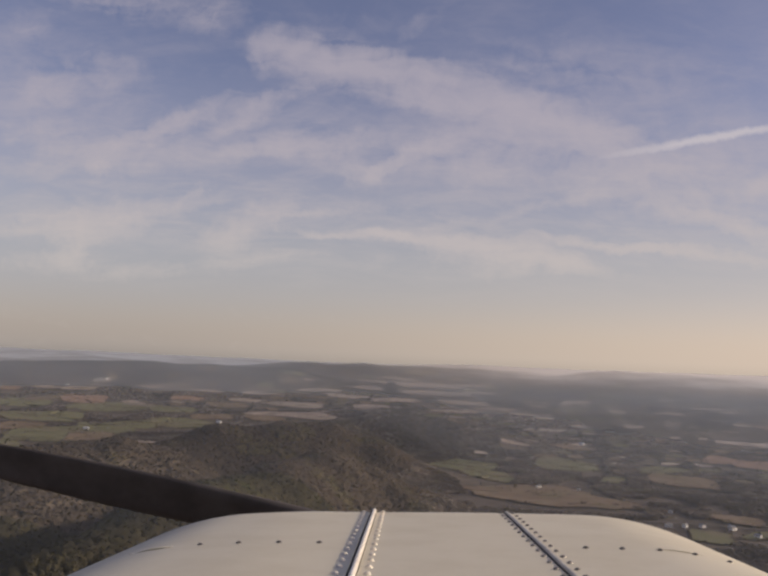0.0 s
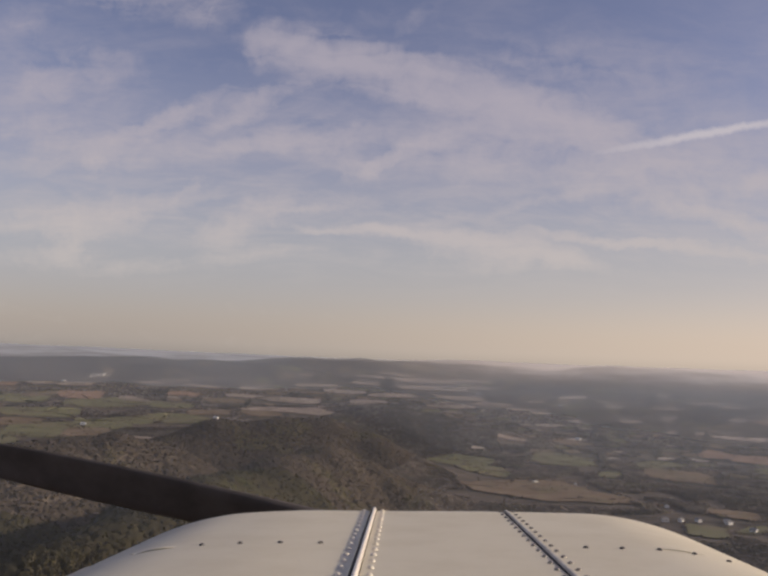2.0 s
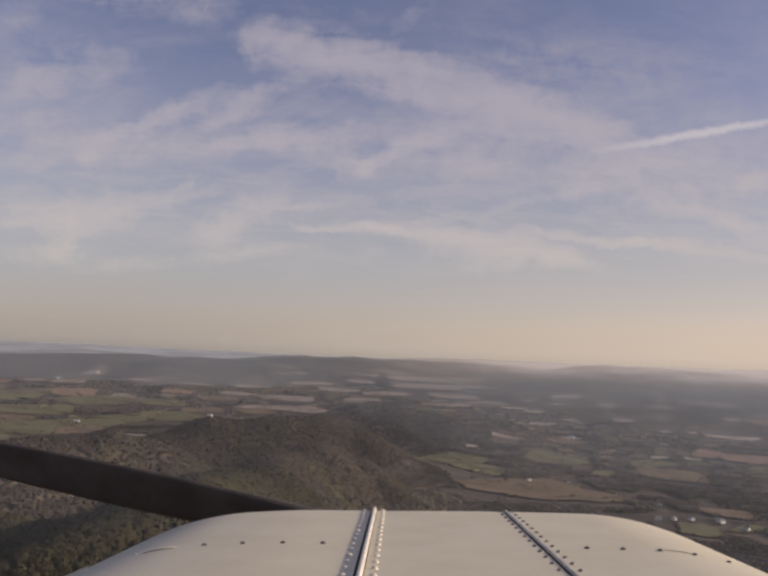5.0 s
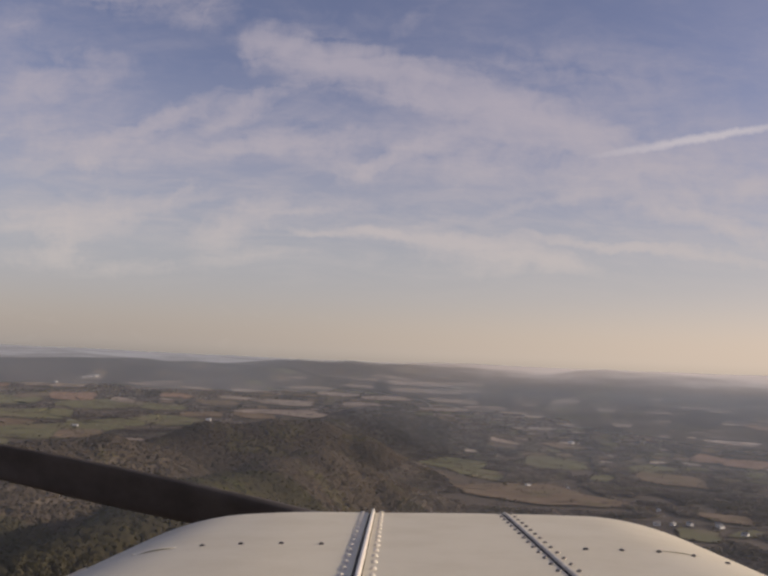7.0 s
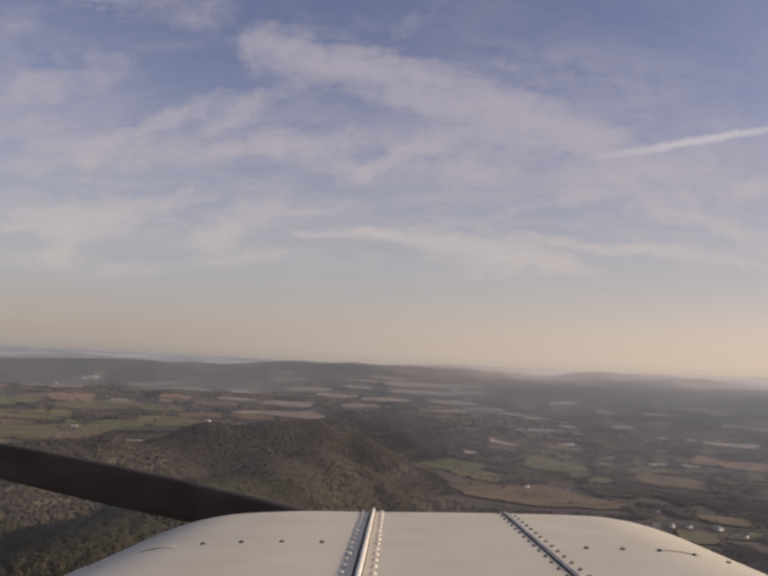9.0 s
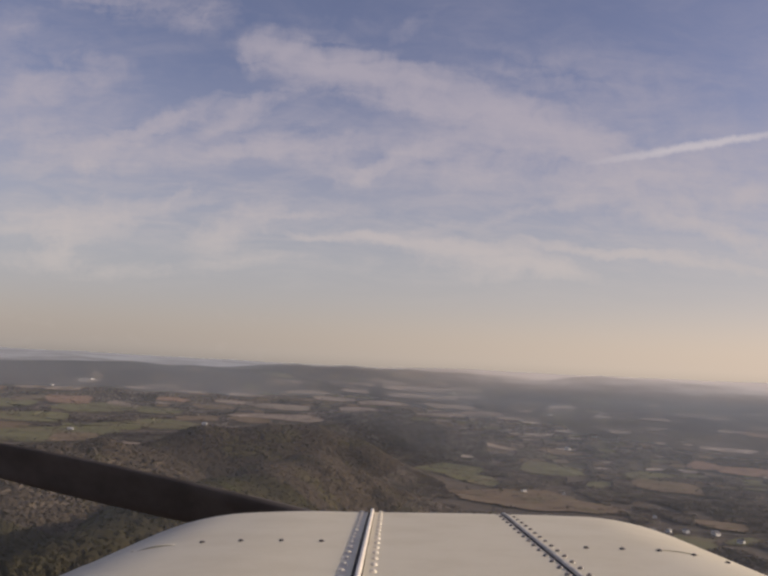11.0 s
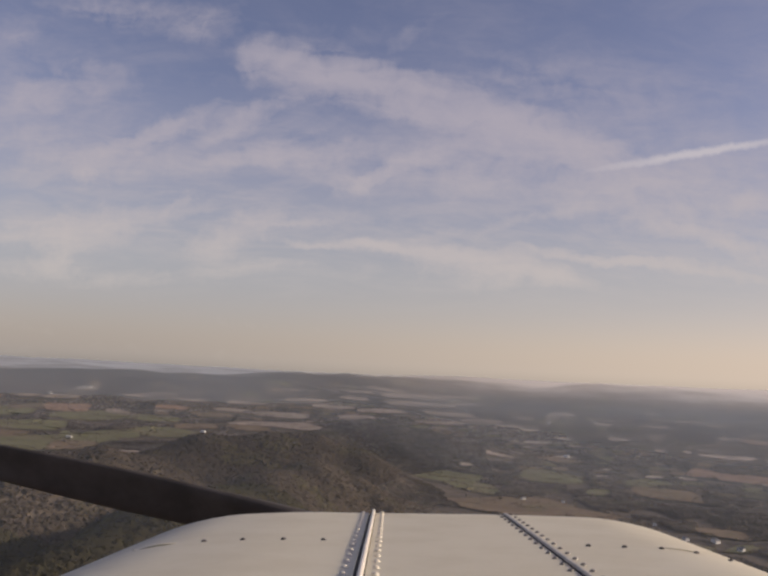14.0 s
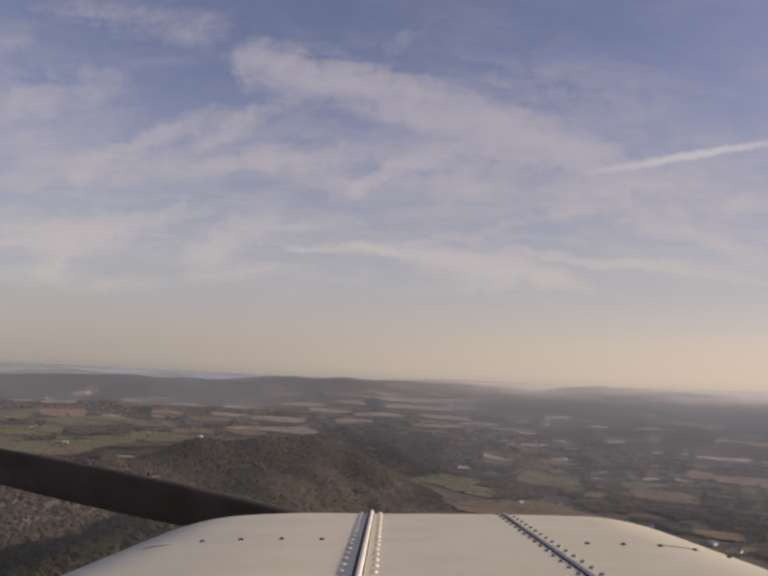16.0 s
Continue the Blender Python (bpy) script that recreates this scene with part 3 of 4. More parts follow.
# patchworks of smaller fields, parted by hedges, over the valley floor
FIELD_KINDS = ((GREEN, "pasture", "olive green pasture among brown autumn woods"), (TAN, "stubble_field", "brown stubble field bordered by bare woods"),
               (PALE, "hay_field", "pale dry hay field in the far valley"), (ORANGE, "ploughed_field", "orange red ploughed field in the valley"))
field_rs = np.random.RandomState(21)
for i in range(180):
    middle, east = i % 3 == 0, i % 3 == 1
    d = field_rs.uniform(3250, 4050) if middle else field_rs.uniform(2500, 4150) if east else field_rs.uniform(2300, 4200)
    a = radians(field_rs.uniform(-9, 8) if middle else field_rs.uniform(4, 29) if east else field_rs.uniform(-22, 29))
    x, y = d * math.sin(a), d * math.cos(a)
    if float(relief(x, y)) - 270 * max(0, (d - 2200) / 2600) ** 1.5 > (70 if y > 3300 and field_rs.rand() < 0.5 else 22) or x / y < -0.16 and y > 3050 and field_rs.rand() < 0.3 or abs(x / y - 0.28) < 0.07 and y > 3600 or any(math.hypot((x - f[0]) / (f[2] + 40), (y - f[1]) / (f[3] + 40)) < 1 for f in CLEARINGS):
        continue
    turn = -math.degrees(a) * 0.6 + field_rs.uniform(-22, 22)
    c, s = math.cos(radians(turn)), math.sin(radians(turn))
    wide, deep = field_rs.uniform(35, 90), field_rs.uniform(26, 44 if east else 60)
    for col in range(field_rs.randint(1, 4)):
        for row in range(field_rs.randint(1, 3)):
            kind = field_rs.choice(4, p=(0.30, 0.46, 0.20, 0.04) if x > 300 else (0.32, 0.46, 0.22, 0.0))
            w, dp = wide * field_rs.uniform(0.7, 1.1), deep * field_rs.uniform(0.7, 1.1)
            lx, ly = (col - 0.8) * (wide + 14), (row - 0.5) * (deep + 14)
            if field_rs.rand() < 0.85:
                mat, name, label = FIELD_KINDS[kind]
                fx, fy = int(x + c * lx - s * ly), int(y + s * lx + c * ly)
                if free(fx, fy, w / 2, dp / 2):
                    add_field((fx, fy, int(w / 2), int(dp / 2), int(turn)), mat, name, label)


# thin strips of open land on the far ridges and the plain
for i in range(110):
    d, a = field_rs.uniform(3350, 4480), radians(field_rs.uniform(-27, 27))
    x, y = d * math.sin(a), d * math.cos(a)
    kind = field_rs.choice(4, p=(0.30, 0.38, 0.29, 0.03))
    mat, name, label = FIELD_KINDS[kind]
    wide, deep = int(field_rs.uniform(30, 110)), int(field_rs.uniform(16, 40))
    if free(x, y, wide, deep) and (x > -200 or d < 3600 or i % 3 == 0):
        add_field((int(x), int(y), wide, deep, int(-math.degrees(a) + field_rs.uniform(-9, 9))), mat, name, label)


# small plots and clearings between the woods of the eastern valley
for i in range(190):
    d, a = field_rs.uniform(2250, 4150), radians(field_rs.uniform(5 if i % 3 else -6, 28))
    x, y = d * math.sin(a), d * math.cos(a)
    wide, deep = int(field_rs.uniform(11, 34)), int(field_rs.uniform(9, 22))
    mat, name, label = FIELD_KINDS[field_rs.choice(3, p=(0.28, 0.40, 0.32))]
    if free(x, y, wide, deep) and float(relief(x, y)) < 130 + max(0, d - 3300) * 0.1:
        add_field((int(x), int(y), wide, deep, int(field_rs.uniform(-30, 30))), STRAW if mat is PALE and i % 2 else mat, name, label)


# ---- country roads ----
def add_road(points, wide):
    """A strip of pale gravel draped over the land through the points."""
    pts = np.array(points, float)
    run = np.r_[0, np.cumsum(np.hypot(*np.diff(pts, axis=0).T))]
    t = np.linspace(0, run[-1], int(run[-1] / 15) + 2)
    px, py = np.interp(t, run, pts[:, 0]), np.interp(t, run, pts[:, 1])
    px, py = px + 6 * np.sin(t / 70), py + 6 * np.sin(t / 110)
    dx, dy = np.gradient(px), np.gradient(py)
    ln = np.hypot(dx, dy)
    nx, ny = -dy / ln * wide / 2, dx / ln * wide / 2
    x, y = np.stack([px - nx, px + nx], 1), np.stack([py - ny, py + ny], 1)
    ob = mesh_object("road", np.stack([x, y, relief(x, y) + 2.6], -1).reshape(-1, 3), grid_faces(len(t), 2), GRAVEL)
    tagged(ob, "pale narrow country road between the fields", "road", kind="structure")
    for i in range(0, len(t), 2):
        CLEARINGS.append((px[i], py[i], 18, 14, 0))


add_road(((-1330, 2620), (-1060, 2700), (-830, 2760), (-640, 2990), (-520, 3180)), 8)
add_road(((430, 1470), (520, 1455), (640, 1420), (820, 1450)), 4.5)
add_road(((480, 1980), (350, 1850), (250, 1880), (120, 2050)), 6)


def open_land(x, y):
    """Where no tree stands: in the fields, and just before them."""
    hit = np.zeros(x.shape, bool)
    lone = np.random.RandomState(8).rand(len(x)) < 0.005
    for fx, fy, w, d, turn in CLEARINGS:
        c, s = math.cos(radians(turn)), math.sin(radians(turn))
        near = 60
        lx, ly = (x - fx) * c + (y - fy) * s, -(x - fx) * s + (y - fy) * c
        hit |= (np.abs(lx) < w * 1.02) & (ly < d * 1.02) & (ly > -d - near)
    return hit & ~lone


# farm houses and barns, each in a clearing
HOMES = [(-980, 2576), (-968, 2109), (-986, 2170), (-612, 2863), (348, 1843), (436, 1829), (642, 2655), (497, 1419), (526, 1422), (557, 1423), (609, 1427), (606, 1411), (554, 1573), (625, 1359), (-1260, 3436), (-1237, 3449), (-1279, 3421), (-1365, 3335), (386, 3993), (244, 3848), (751, 3443), (428, 3744)]
CLEARINGS += [(hx, hy - 18, 24, 40, 0) for hx, hy in HOMES]


# ---- woods ----
def leaf_quads(rs, n, spread):
    """n leaf clumps of four corners in an unit crown: wide in the middle, ragged outside."""
    p = rs.normal(size=(n, 3))
    p /= np.linalg.norm(p, axis=1)[:, None]
    p *= rs.uniform(0.35, 1.0, (n, 1)) ** 0.6
    p[:, 2] = p[:, 2] * 0.38 + 0.64
    p[:, :2] *= (1.15 - 0.55 * np.clip(p[:, 2:], 0, 1)) * 0.52
    out = p - np.array([0, 0, 0.45]) + rs.normal(size=(n, 3)) * 0.16
    a = np.cross(out, rs.normal(size=(n, 3)))
    a /= np.linalg.norm(a, axis=1)[:, None]
    b = np.cross(out, a)
    b /= np.linalg.norm(b, axis=1)[:, None]
    size = spread * rs.uniform(0.6, 1.3, (n, 1))
    q = np.stack([p + a * size, p + b * size * 0.8, p - a * size * 0.9, p - b * size], 1)
    return q


def forest(name, label, x, y, high, kinds, clumps, spread, seed, mat, broad=1.0):
    rs = np.random.RandomState(seed)
    forms = [leaf_quads(rs, clumps, spread) for _ in range(kinds)]
    pick = rs.randint(0, kinds, len(x))
    z = relief(x, y)
    turn = rs.uniform(0, 2 * np.pi, len(x))
    h = high * rs.uniform(0.85, 1.15, len(x))
    wide = h * rs.uniform(0.85, 1.2, len(x)) * broad
    q = np.stack(forms)[pick]
    c, s = np.cos(turn)[:, None, None], np.sin(turn)[:, None, None]
    vx = (q[..., 0] * c - q[..., 1] * s) * wide[:, None, None] + x[:, None, None]
    vy = (q[..., 0] * s + q[..., 1] * c) * wide[:, None, None] + y[:, None, None]
    vz = q[..., 2] * h[:, None, None] + z[:, None, None]
    v = np.stack([vx, vy, vz], -1).reshape(-1, 3)
    # leaves are lit as a soft crown, not as single facets
    soft = np.stack([vx - x[:, None, None], vy - y[:, None, None], vz - (z + 0.45 * h)[:, None, None]], -1).reshape(-1, 3)
    soft /= np.linalg.norm(soft, axis=1)[:, None] + 1e-6
    # and each slope keeps its own side of the light
    lean_x, lean_y = (relief(x - 12, y) - relief(x + 12, y)) / 24, (relief(x, y - 12) - relief(x, y + 12)) / 24
    slope = np.stack([lean_x, lean_y, np.ones(len(x))], -1)
    slope /= np.linalg.norm(slope, axis=1)[:, None]
    soft = soft * 0.55 + np.repeat(slope, clumps * 4, axis=0) * 0.9
    soft /= np.linalg.norm(soft, axis=1)[:, None]
    ob = mesh_object(name, v, np.arange(len(v)).reshape(-1, 4), mat, smooth=True)
    ob.data.attributes.new("custom_normal", "FLOAT_VECTOR", "POINT").data.foreach_set("vector", soft.astype(np.float32).ravel())
    return tagged(ob, label, "woods", kind="stuff")


def scatter(seed, d0, d1, each, half=31.0):
    """Places at random in the part of the land that lies ahead, one to so many square metres."""
    rs = np.random.RandomState(seed)
    area = math.radians(2 * half) / 2 * (d1 * d1 - d0 * d0)
    n = int(area / each)
    d = np.sqrt(rs.uniform(d0 * d0, d1 * d1, n))
    a = np.radians(rs.uniform(-half, half, n))
    x, y = d * np.sin(a), d * np.cos(a)
    # small glades break the woods up on the flat land
    glade = value_noise(x / 75, y / 75) + 0.6 * value_noise(x / 31 + 4, y / 31)
    flat = relief(x, y) < (12 if d1 < 2900 else 999)
    keep = ~open_land(x, y) & ((glade > -0.60) | ~flat)
    return x[keep], y[keep]


near_x, near_y = scatter(1, 380, 1150, 18)
stand = (near_x < -120) & (near_y > 520) & (near_y < 760)
order = np.argsort(np.hypot(near_x + 230, near_y - 600) + np.where(stand, 0, 9999))
single = order[:300]
rest = np.ones(len(near_x), bool)
rest[single] = False
forest("near_woods", "olive and brown autumn trees covering the near ridge", near_x[rest], near_y[rest], 14, 12, 14, 0.23, 2, LEAVES, 0.74)
mid_x, mid_y = scatter(3, 1150, 2800, 26)
on_hill = (relief(mid_x, mid_y) > 26 + 14 * value_noise(mid_x / 60, mid_y / 60)) & (mid_y < 2150 + 60 * value_noise(mid_x / 90, mid_y / 90))
forest("ridge_woods", "olive and brown autumn woods on the ridge", mid_x[on_hill], mid_y[on_hill], 7.5, 12, 7, 0.30, 4, RUSSET, 1.25)
forest("valley_woods", "bare grey brown woods on the valley floor", mid_x[~on_hill], mid_y[~on_hill], 6.5, 12, 7, 0.29, 14, BARE, 1.3)
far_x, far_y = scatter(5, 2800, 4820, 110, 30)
forest("far_woods", "grey brown far valley woods, paled in colour for haze", far_x, far_y, 7.5, 8, 5, 0.36, 6, DISTANT, 1.3)
hedge_x, hedge_y = np.concatenate([h[0] for h in HEDGES]), np.concatenate([h[1] for h in HEDGES])
forest("hedgerows", "dark leafless hedgerow trees along the field edges", hedge_x, hedge_y, 5.5, 8, 9, 0.26, 9, RUSSET)


def part(name, bm, mat, parent, label=""):
    me = bpy.data.meshes.new(name)
    bm.to_mesh(me)
    bm.free()
    me.materials.append(mat)
    ob = new(name, me)
    ob.parent = parent
    if label:
        tagged(ob, label)
    return ob


def smooth(ob):
    ob.data.polygons.foreach_set("use_smooth", [True] * len(ob.data.polygons))
    return ob


def tree(seed):
    rs = np.random.RandomState(seed)
    root = new("tree")
    bm = bmesh.new()
    bmesh.ops.create_cone(bm, cap_ends=True, segments=7, radius1=0.028, radius2=0.010, depth=0.75, matrix=Matrix.Translation((0, 0, 0.34)))
    for i in range(4):
        a = i * 1.7 + seed
        m = Matrix.Translation((0, 0, 0.4 + 0.07 * i)) @ Matrix.Rotation(a, 4, "Z") @ Matrix.Rotation(radians(50), 4, "Y")
        bmesh.ops.create_cone(bm, cap_ends=False, segments=5, radius1=0.010, radius2=0.003, depth=0.3, matrix=m @ Matrix.Translation((0, 0, 0.15)))
    part("trunk", bm, BARK, root, "grey brown bark")
    q = leaf_quads(rs, 70, 0.105)
    crown = mesh_object("crown", q.reshape(-1, 3), np.arange(280).reshape(-1, 4), LEAVES, smooth=False)
    crown.parent = root
    return root


kinds = [tree(40 + i) for i in range(6)]
tree_rs = np.random.RandomState(77)
for i, n in enumerate(single):
    high = float(14 * tree_rs.uniform(0.7, 1.2))
    x, y = float(near_x[n]), float(near_y[n])
    z = float(relief(np.array([x]), np.array([y]))[0]) - 0.2
    wide = high * float(tree_rs.uniform(0.6, 0.85))
    m = Matrix.Translation((x, y, z)) @ Matrix.Rotation(float(tree_rs.uniform(0, 6.28)), 4, "Z") @ Matrix.Diagonal((wide, wide, high, 1))
    ob = kinds[i] if i < 6 else copy_thing(kinds[i % 6], m)
    ob.matrix_basis = m
    tagged(ob, "olive brown autumn tree on the near ridge", "tree", group="trees on the near ridge")

# ---- houses ----

def house(name, w, d, h, roof_mat, label):
    root = new(name)
    bm = bmesh.new()
    bmesh.ops.create_cube(bm, size=1, matrix=Matrix.Translation((0, 0, h / 2)) @ Matrix.Diagonal((w, d, h, 1)))
    top = [bm.verts.new((sx * w / 2, 0, h + d * 0.3)) for sx in (-1, 1)]
    for sx, t in zip((-1, 1), top):
        a, b = bm.verts.new((sx * w / 2, -d / 2, h)), bm.verts.new((sx * w / 2, d / 2, h))
        bm.faces.new((a, b, t))
    part("wall", bm, WHITE_WALL, root, "white siding")
    bm = bmesh.new()
    e = 0.5
    for sy in (-1, 1):
        v = [bm.verts.new(p) for p in ((-w / 2 - e, sy * (d / 2 + e), h - e * 0.6), (w / 2 + e, sy * (d / 2 + e), h - e * 0.6), (w / 2 + e, 0, h + d * 0.3), (-w / 2 - e, 0, h + d * 0.3))]
        g = bm.faces.new(v)
    ext = bmesh.ops.extrude_face_region(bm, geom=bm.faces[:])
    bmesh.ops.translate(bm, verts=[g for g in ext["geom"] if isinstance(g, bmesh.types.BMVert)], vec=(0, 0, 0.25))
    part("roof", bm, roof_mat, root, "pitched roof")
    for i in range(4):
        bm = bmesh.new()
        bmesh.ops.create_cube(bm, size=1, matrix=Matrix.Translation((-w * 0.36 + i * w * 0.24, -d / 2, h * 0.55)) @ Matrix.Diagonal((1.1, 0.16, 1.4, 1)))
        part("window", bm, DARK_GLASS, root)
    bm = bmesh.new()
    bmesh.ops.create_cube(bm, size=1, matrix=Matrix.Translation((w / 2, 0, h * 0.26)) @ Matrix.Diagonal((0.16, d * 0.28, h * 0.52, 1)))
    part("door", bm, ROOF_GREY, root, "grey painted door")
    if name == "house":
        bm = bmesh.new()
        bmesh.ops.create_cube(bm, size=1, matrix=Matrix.Translation((w * 0.25, 0, h + d * 0.34)) @ Matrix.Diagonal((0.8, 0.8, 1.6, 1)))
        part("chimney", bm, BARK, root, "brown chimney")
    return tagged(root, label, "house", group="farm houses")


def place_homes():
    kinds_h = [house("house", 11, 7.5, 4.2, ROOF_GREY, "white farm house with a grey pitched roof"), house("barn", 17, 9, 5.2, ROOF_TIN, "long white barn with a bright tin roof")]
    used = [False, False]
    for i, (x, y) in enumerate(HOMES):
        far = 1 if y > 2400 else 0
        z = float(relief(np.array([x]), np.array([y]))[0]) + 1.8
        m = Matrix.Translation((x, y, z)) @ Matrix.Rotation(i * 0.9, 4, "Z")
        if used[far]:
            copy_thing(kinds_h[far], m)
        else:
            kinds_h[far].matrix_basis, used[far] = m, True


place_homes()

# ---- the aircraft's nose ----
nose = new("aircraft_nose")
nose.matrix_world = pose(0, 0, CAM_Z, 95.83, 0, 0) @ pose(0, 0, 0, 0, 0, 2.4) @ pose(0, 0, 0, -99.93, 0, 0) @ pose(0, 0, 0, 0, 0, -1.57)
tagged(nose, "cream white riveted aircraft nose with a black propeller", "aircraft")
CROWN, FRONT, REAR = -0.129, 1.235, 0.30
HINGES = (-0.0455, 0.152)  # where each crosses y = 0.75


def skin_z(x, y):
    """Height of the cowling's skin: a flat crown, round shoulders and a nose that turns down."""
    ax = abs(x - 0.010)
    z = CROWN - 0.058 * ax * ax - (1.23 if x > 0 else 1.36) * max(0.0, ax - 0.253) ** 2
    # the side panels bulge a little beside the hinges
    z += 0.0028 * math.exp(-((x + 0.17) / 0.09) ** 2)
    if y > FRONT:
        t = min(1.0, (y - FRONT) / 0.05)
        z -= 0.05 * (1 - math.sqrt(max(0.0, 1 - t * t)))
    return z


def hinge_x(i, y):
    """The hinges draw slightly together with the nose's taper."""
    return HINGES[i] - (0.0138, 0.0095)[i] * (y - 0.75)


def cowl_panel(name, left, right, label):
    """A panel between two edges, each a function of y."""
    bm = bmesh.new()
    nx = max(8, int((right(0.75) - left(0.75)) / 0.012))
    ys = [REAR + (FRONT - REAR) * i / 30 for i in range(31)] + [FRONT + 0.05 * math.sin(i / 8 * math.pi / 2) for i in range(1, 9)]
    grid = []
    for y in ys:
        x0, x1 = left(y), right(y)
        # a narrow strip at each side keeps the edge crisp
        xs = [x0, x0 + 0.0007] + [x0 + (x1 - x0) * i / nx for i in range(1, nx)] + [x1 - 0.0007, x1]
        grid.append([bm.verts.new((x, y, skin_z(x, y))) for x in xs])
    grid.append([bm.verts.new((v.co.x, v.co.y, v.co.z - 0.12)) for v in grid[-1]])
    for a, b in zip(grid, grid[1:]):
        for i in range(nx + 2):
            bm.faces.new((a[i], a[i + 1], b[i + 1], b[i]))
    ob = smooth(part(name, bm, PAINT, nose, label))
    mod = ob.modifiers.new("skin", "SOLIDIFY")
    mod.thickness, mod.offset = 0.0016, -1
    return ob


GAPS = (0.0050, 0.0042)  # half the joint under each hinge
cowl_panel("cowl_panel", lambda y: -0.50, lambda y: hinge_x(0, y) - GAPS[0], "rounded cream white side panel")
cowl_panel("cowl_panel", lambda y: hinge_x(0, y) + GAPS[0], lambda y: hinge_x(1, y) - GAPS[1], "flat cream white middle panel")
cowl_panel("cowl_panel", lambda y: hinge_x(1, y) + GAPS[1], lambda y: 0.50, "rounded cream white side panel")


def lower_cowl():
    """The cowling's sides and belly, closed by the firewall behind and the air inlet's face in front."""
    half = [(0.50, skin_z(0.50, 0.9) - 0.003), (0.515, -0.30), (0.50, -0.45), (0.44, -0.58), (0.30, -0.67), (0.12, -0.70)]
    prof = [(-x, z) for x, z in half] + [(x, z) for x, z in half[::-1]]
    bm = bmesh.new()
    rings = []
    for i in range(13):
        t = i / 12
        y = REAR + (FRONT + 0.03 - REAR) * t
        s = 1 - 0.10 * max(0.0, t - 0.6) ** 2 / 0.16
        rings.append([bm.verts.new((x, y, z if j in (0, len(prof) - 1) else -0.30 + (z + 0.30) * s)) for j, (x, z) in enumerate(prof)])
    for a, b in zip(rings, rings[1:]):
        for j in range(len(prof) - 1):
            bm.faces.new((a[j], b[j], b[j + 1], a[j + 1]))
    bmesh.ops.recalc_face_normals(bm, faces=bm.faces)
    ob = smooth(part("lower_cowl", bm, PAINT, nose, "rounded cream white belly panel"))
    mod = ob.modifiers.new("skin", "SOLIDIFY")
    mod.thickness, mod.offset = 0.0016, -1
    top = [(0.49 - 0.98 * i / 16, 0) for i in range(17)]
    for name, y, drop, label in (("firewall", REAR + 0.02, 0.006, "grey metal firewall"), ("nose_face", FRONT + 0.01, 0.05, "dark front face with air inlets")):
        bm = bmesh.new()
        edge = [(x, skin_z(x, REAR) - drop) for x, _ in top] + [(x * 0.97, z * 0.97) for x, z in prof[1:-1]]
        face = bm.faces.new([bm.verts.new((x, y, z)) for x, z in edge])
        out = bmesh.ops.extrude_face_region(bm, geom=[face])
        bmesh.ops.translate(bm, verts=[v for v in out["geom"] if isinstance(v, bmesh.types.BMVert)], vec=(0, 0.004, 0))
        bmesh.ops.recalc_face_normals(bm, faces=bm.faces)
        part(name, bm, STEEL if name == "firewall" else FLAT_BLACK, nose, label)


lower_cowl()


def along(which, off, w, h, lift, y0=REAR, y1=FRONT + 0.018, notch=False):
    """A bar with a round top that lies along a hinge line, notched between the knuckles."""
    bm = bmesh.new()
    prof = [(-w / 2, 0), (-w / 2, h * 0.6), (-w * 0.38, h * 0.88), (-w * 0.15, h), (w * 0.15, h), (w * 0.38, h * 0.88), (w / 2, h * 0.6), (w / 2, 0)]
    rings = []
    count = 220 if notch else 40
    for i in range(count):
        y = y0 + (y1 - y0) * i / (count - 1)
        x = hinge_x(which, y) + off
        z = skin_z(x, y) + lift
        thin = 0.8 if notch and i % 5 == 0 else 1.0
        rings.append([bm.verts.new((x + px * thin, y, z + pz * thin)) for px, pz in prof])
    for a, b in zip(rings, rings[1:]):
        for i in range(len(prof) - 1):
            bm.faces.new((a[i], b[i], b[i + 1], a[i + 1]))
    bm.faces.new(rings[-1])
    bm.faces.new(rings[0][::-1])
    bmesh.ops.recalc_face_normals(bm, faces=bm.faces)
    return bm


def dome(r, h, long=1.0):
    bm = bmesh.new()
    bmesh.ops.create_uvsphere(bm, u_segments=10, v_segments=6, radius=1)
    bmesh.ops.delete(bm, geom=[v for v in bm.verts if v.co.z < -0.3], context="VERTS")
    bmesh.ops.scale(bm, verts=bm.verts, vec=(r * long, r, h))
    return bm


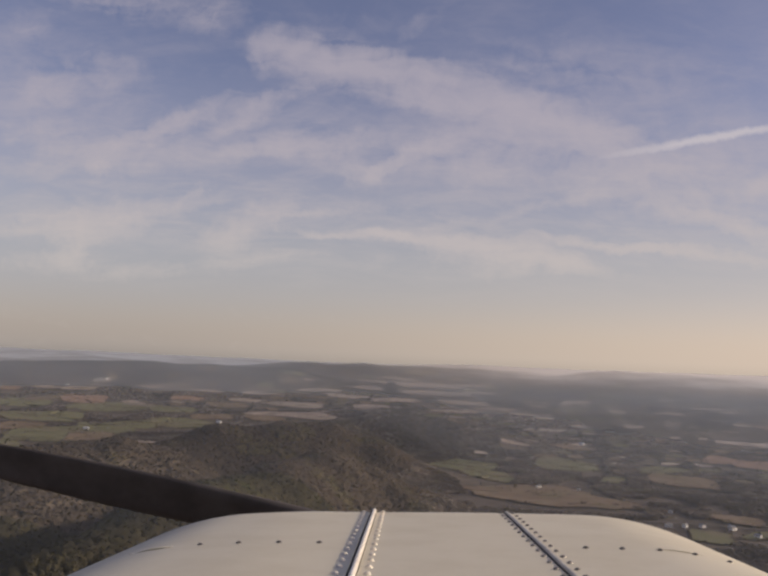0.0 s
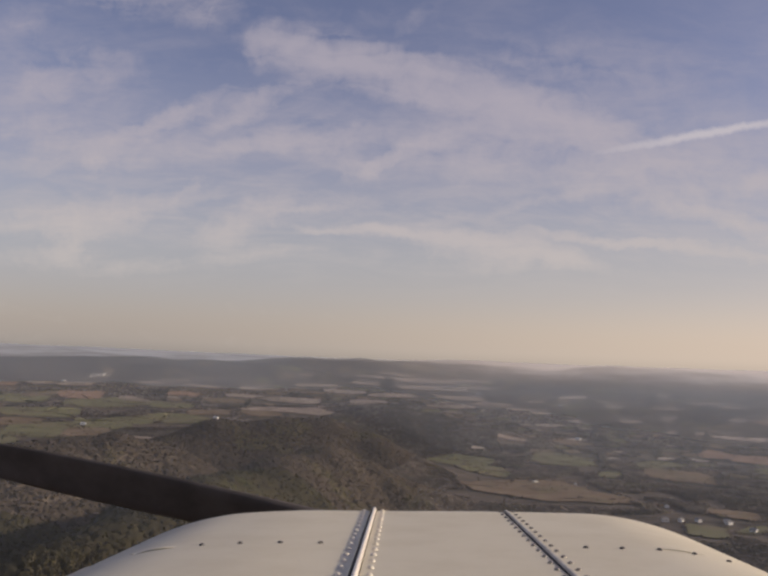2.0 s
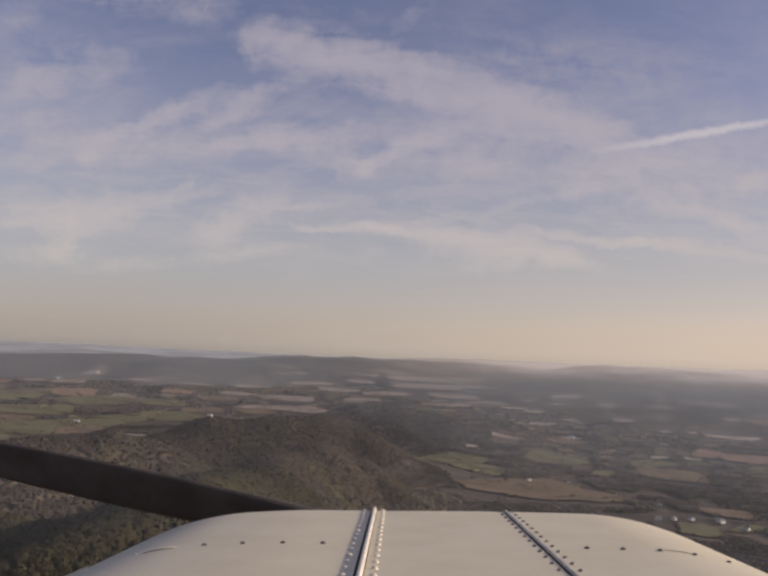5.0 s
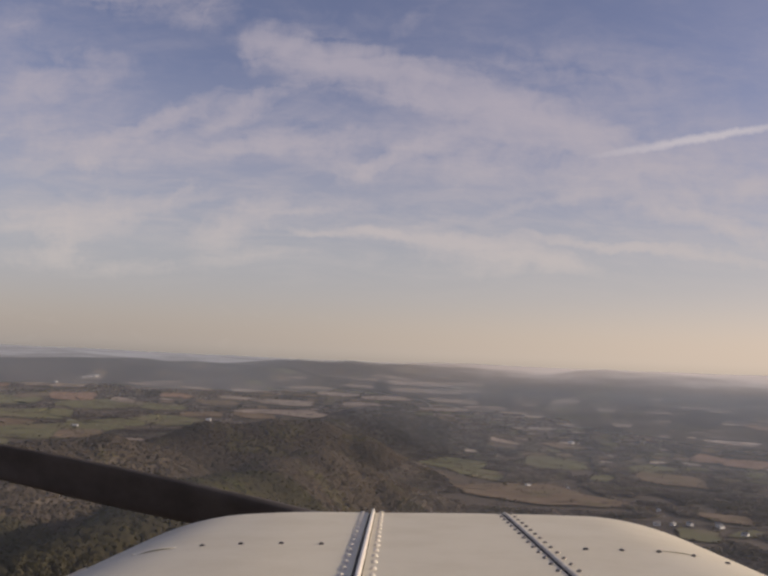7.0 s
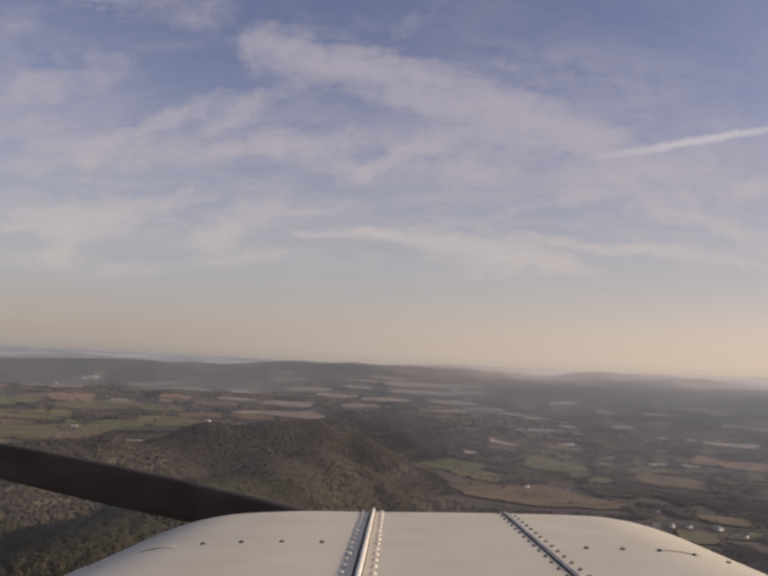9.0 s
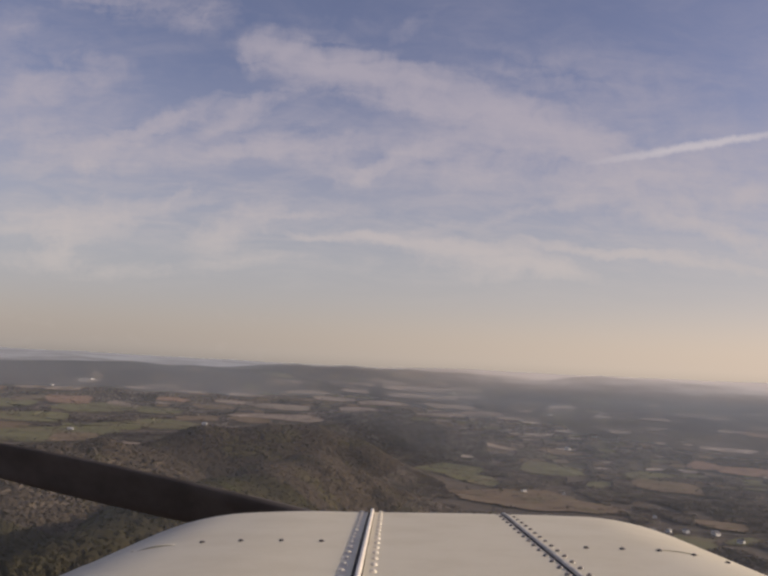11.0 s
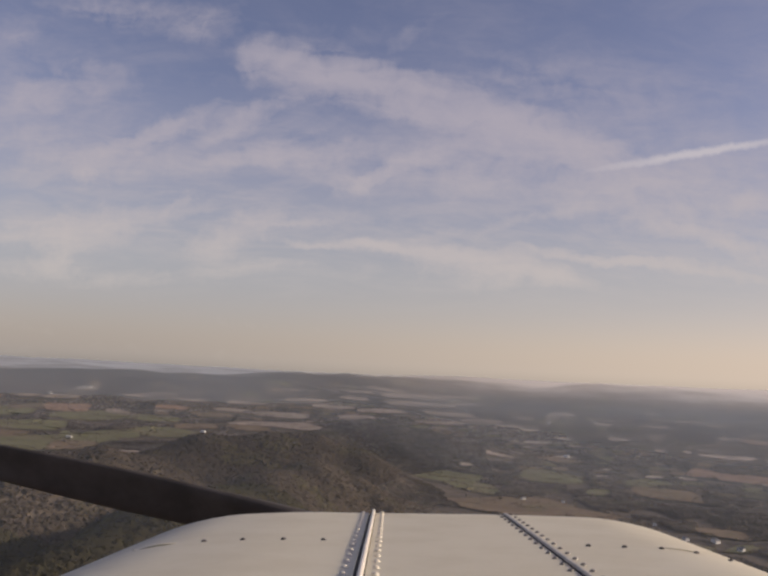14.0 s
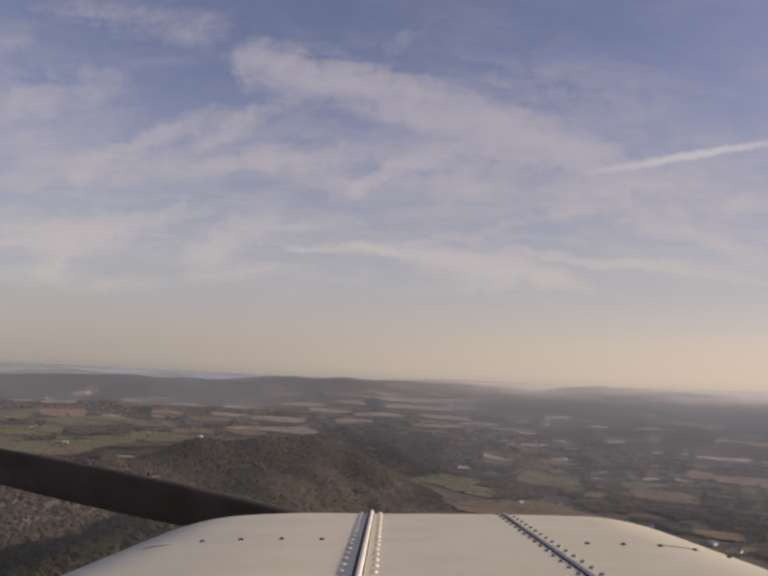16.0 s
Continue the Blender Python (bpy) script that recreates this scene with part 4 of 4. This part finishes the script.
# the first hinge stands tall on painted rivets, the second lies low on dark ones
for which, tall, wide, head, rivet_mat, metal in ((0, 0.0062, 0.0050, 0.0029, RIVET_PALE, HINGE_PALE), (1, 0.0030, 0.0050, 0.0023, RIVET, STEEL)):
    # added black bar in place of the shaded gap under the hinge
    part("joint_gap_strip", along(which, 0.0, 2 * GAPS[which] - 0.0005, 0.0035, -0.0035), FLAT_BLACK, nose, "black strip that darkens the open panel joint")
    hinge = smooth(part("hinge", along(which, 0.0014, wide, tall, -0.0005, notch=True), metal, nose, "raised pale metal piano hinge with knuckles"))
    rivet_mesh = None
    for side in (-1, 1):
        for i in range(19):
            y = 0.60 + i * 0.035
            x = hinge_x(which, y) + (side * 0.0140 if which == 0 else 0.0008 + side * 0.0098)
            if rivet_mesh is None:
                ob = smooth(part("rivet", dome(head, head * 1.05, 1.35), rivet_mat, hinge))
                rivet_mesh = ob.data
            else:
                ob = new("rivet", rivet_mesh)
                ob.parent = hinge
            ob.location = (x, y, skin_z(x, y))

screw_meshes = {}
for k_x in (-0.310, -0.266, -0.232, -0.188, -0.142, -0.0965, 0.198, 0.2375, 0.278, 0.3155, 0.352):
    k_y = 0.922 if k_x < 0 else 0.909
    worn = k_x > -0.25
    if worn not in screw_meshes:
        ob = smooth(part("screw", dome(0.0033, 0.0024 if worn else 0.0010), SCREW if worn else PAINT, nose, "dark screw head" if worn else "painted screw head"))
        screw_meshes[worn] = ob.data
    else:
        ob = new("screw", screw_meshes[worn])
        ob.parent = nose
    ob.location = (k_x, k_y, skin_z(k_x, k_y))

for x0, x1, raised in ((-0.304, -0.262, 0.0022), (0.276, 0.330, 0.0012)):
    bm = bmesh.new()
    rows_l = []
    for i in range(13):
        x = x0 + (x1 - x0) * i / 12
        lift = raised * math.sin(i / 12 * math.pi)
        rows_l.append([bm.verts.new((x, 0.922 + dy, skin_z(x, 0.922) + dz)) for dy, dz in ((-0.003, -0.0005), (-0.006, lift * 0.7), (-0.005, lift), (0.004, lift * 0.9), (0.016, -0.0005))])
    for p, q in zip(rows_l, rows_l[1:]):
        for i in range(4):
            bm.faces.new((p[i], q[i], q[i + 1], p[i + 1]))
    smooth(part("lap_lip", bm, PAINT, nose, "lifted edge of the panel lap"))


def blade_mesh(length):
    """A twisted blade along +x with a cambered section."""
    bm = bmesh.new()
    rings = []
    for i in range(25):
        s = i / 24
        r = 0.03 + s * (length - 0.03)
        chord = 0.072 + 0.034 * math.sin(min(1, s * 1.5) * math.pi / 2) - 0.055 * s ** 2
        chord *= math.sqrt(max(0.02, 1 - max(0, (s - 0.93) / 0.075) ** 2))
        thick = 0.034 * (1 - s) ** 1.5 + 0.008
        tw = radians(48 - 34 * s)
        ring = []
        for j in range(12):
            a = j / 12 * 2 * math.pi
            cx, cz = math.cos(a) * chord / 2, math.sin(a) * thick / 2 + 0.08 * chord * (1 - math.cos(a) ** 2)
            # chord lies in the turning plane (z) and leans along the flight's way (y)
            ring.append(bm.verts.new((r, cz * math.cos(tw) + cx * math.sin(tw), cx * math.cos(tw) - cz * math.sin(tw))))
        rings.append(ring)
    for a, b in zip(rings, rings[1:]):
        for j in range(12):
            bm.faces.new((a[j], a[(j + 1) % 12], b[(j + 1) % 12], b[j]))
    bm.faces.new(rings[0][::-1])
    bm.faces.new(rings[-1])
    bmesh.ops.recalc_face_normals(bm, faces=bm.faces)
    return bm


propeller = new("propeller")
propeller.parent = nose
propeller.matrix_basis = pose(0.062, 1.42, -0.225, 0, 11.6, 0)
tagged(propeller, "black two-bladed propeller at rest")
b1 = smooth(part("blade", blade_mesh(0.96), BLADE, propeller, "matte black blade"))
b2 = new("blade", b1.data)
b2.parent, b2.matrix_basis = propeller, pose(0, 0, 0, 0, 180, 0)
bm = bmesh.new()
bmesh.ops.create_cone(bm, cap_ends=True, segments=24, radius1=0.03, radius2=0.03, depth=0.10, matrix=Matrix.Rotation(radians(90), 4, "X"))
bmesh.ops.bevel(bm, geom=bm.edges[:], offset=0.006, segments=2, affect="EDGES")
part("hub", bm, STEEL, propeller, "grey metal hub")
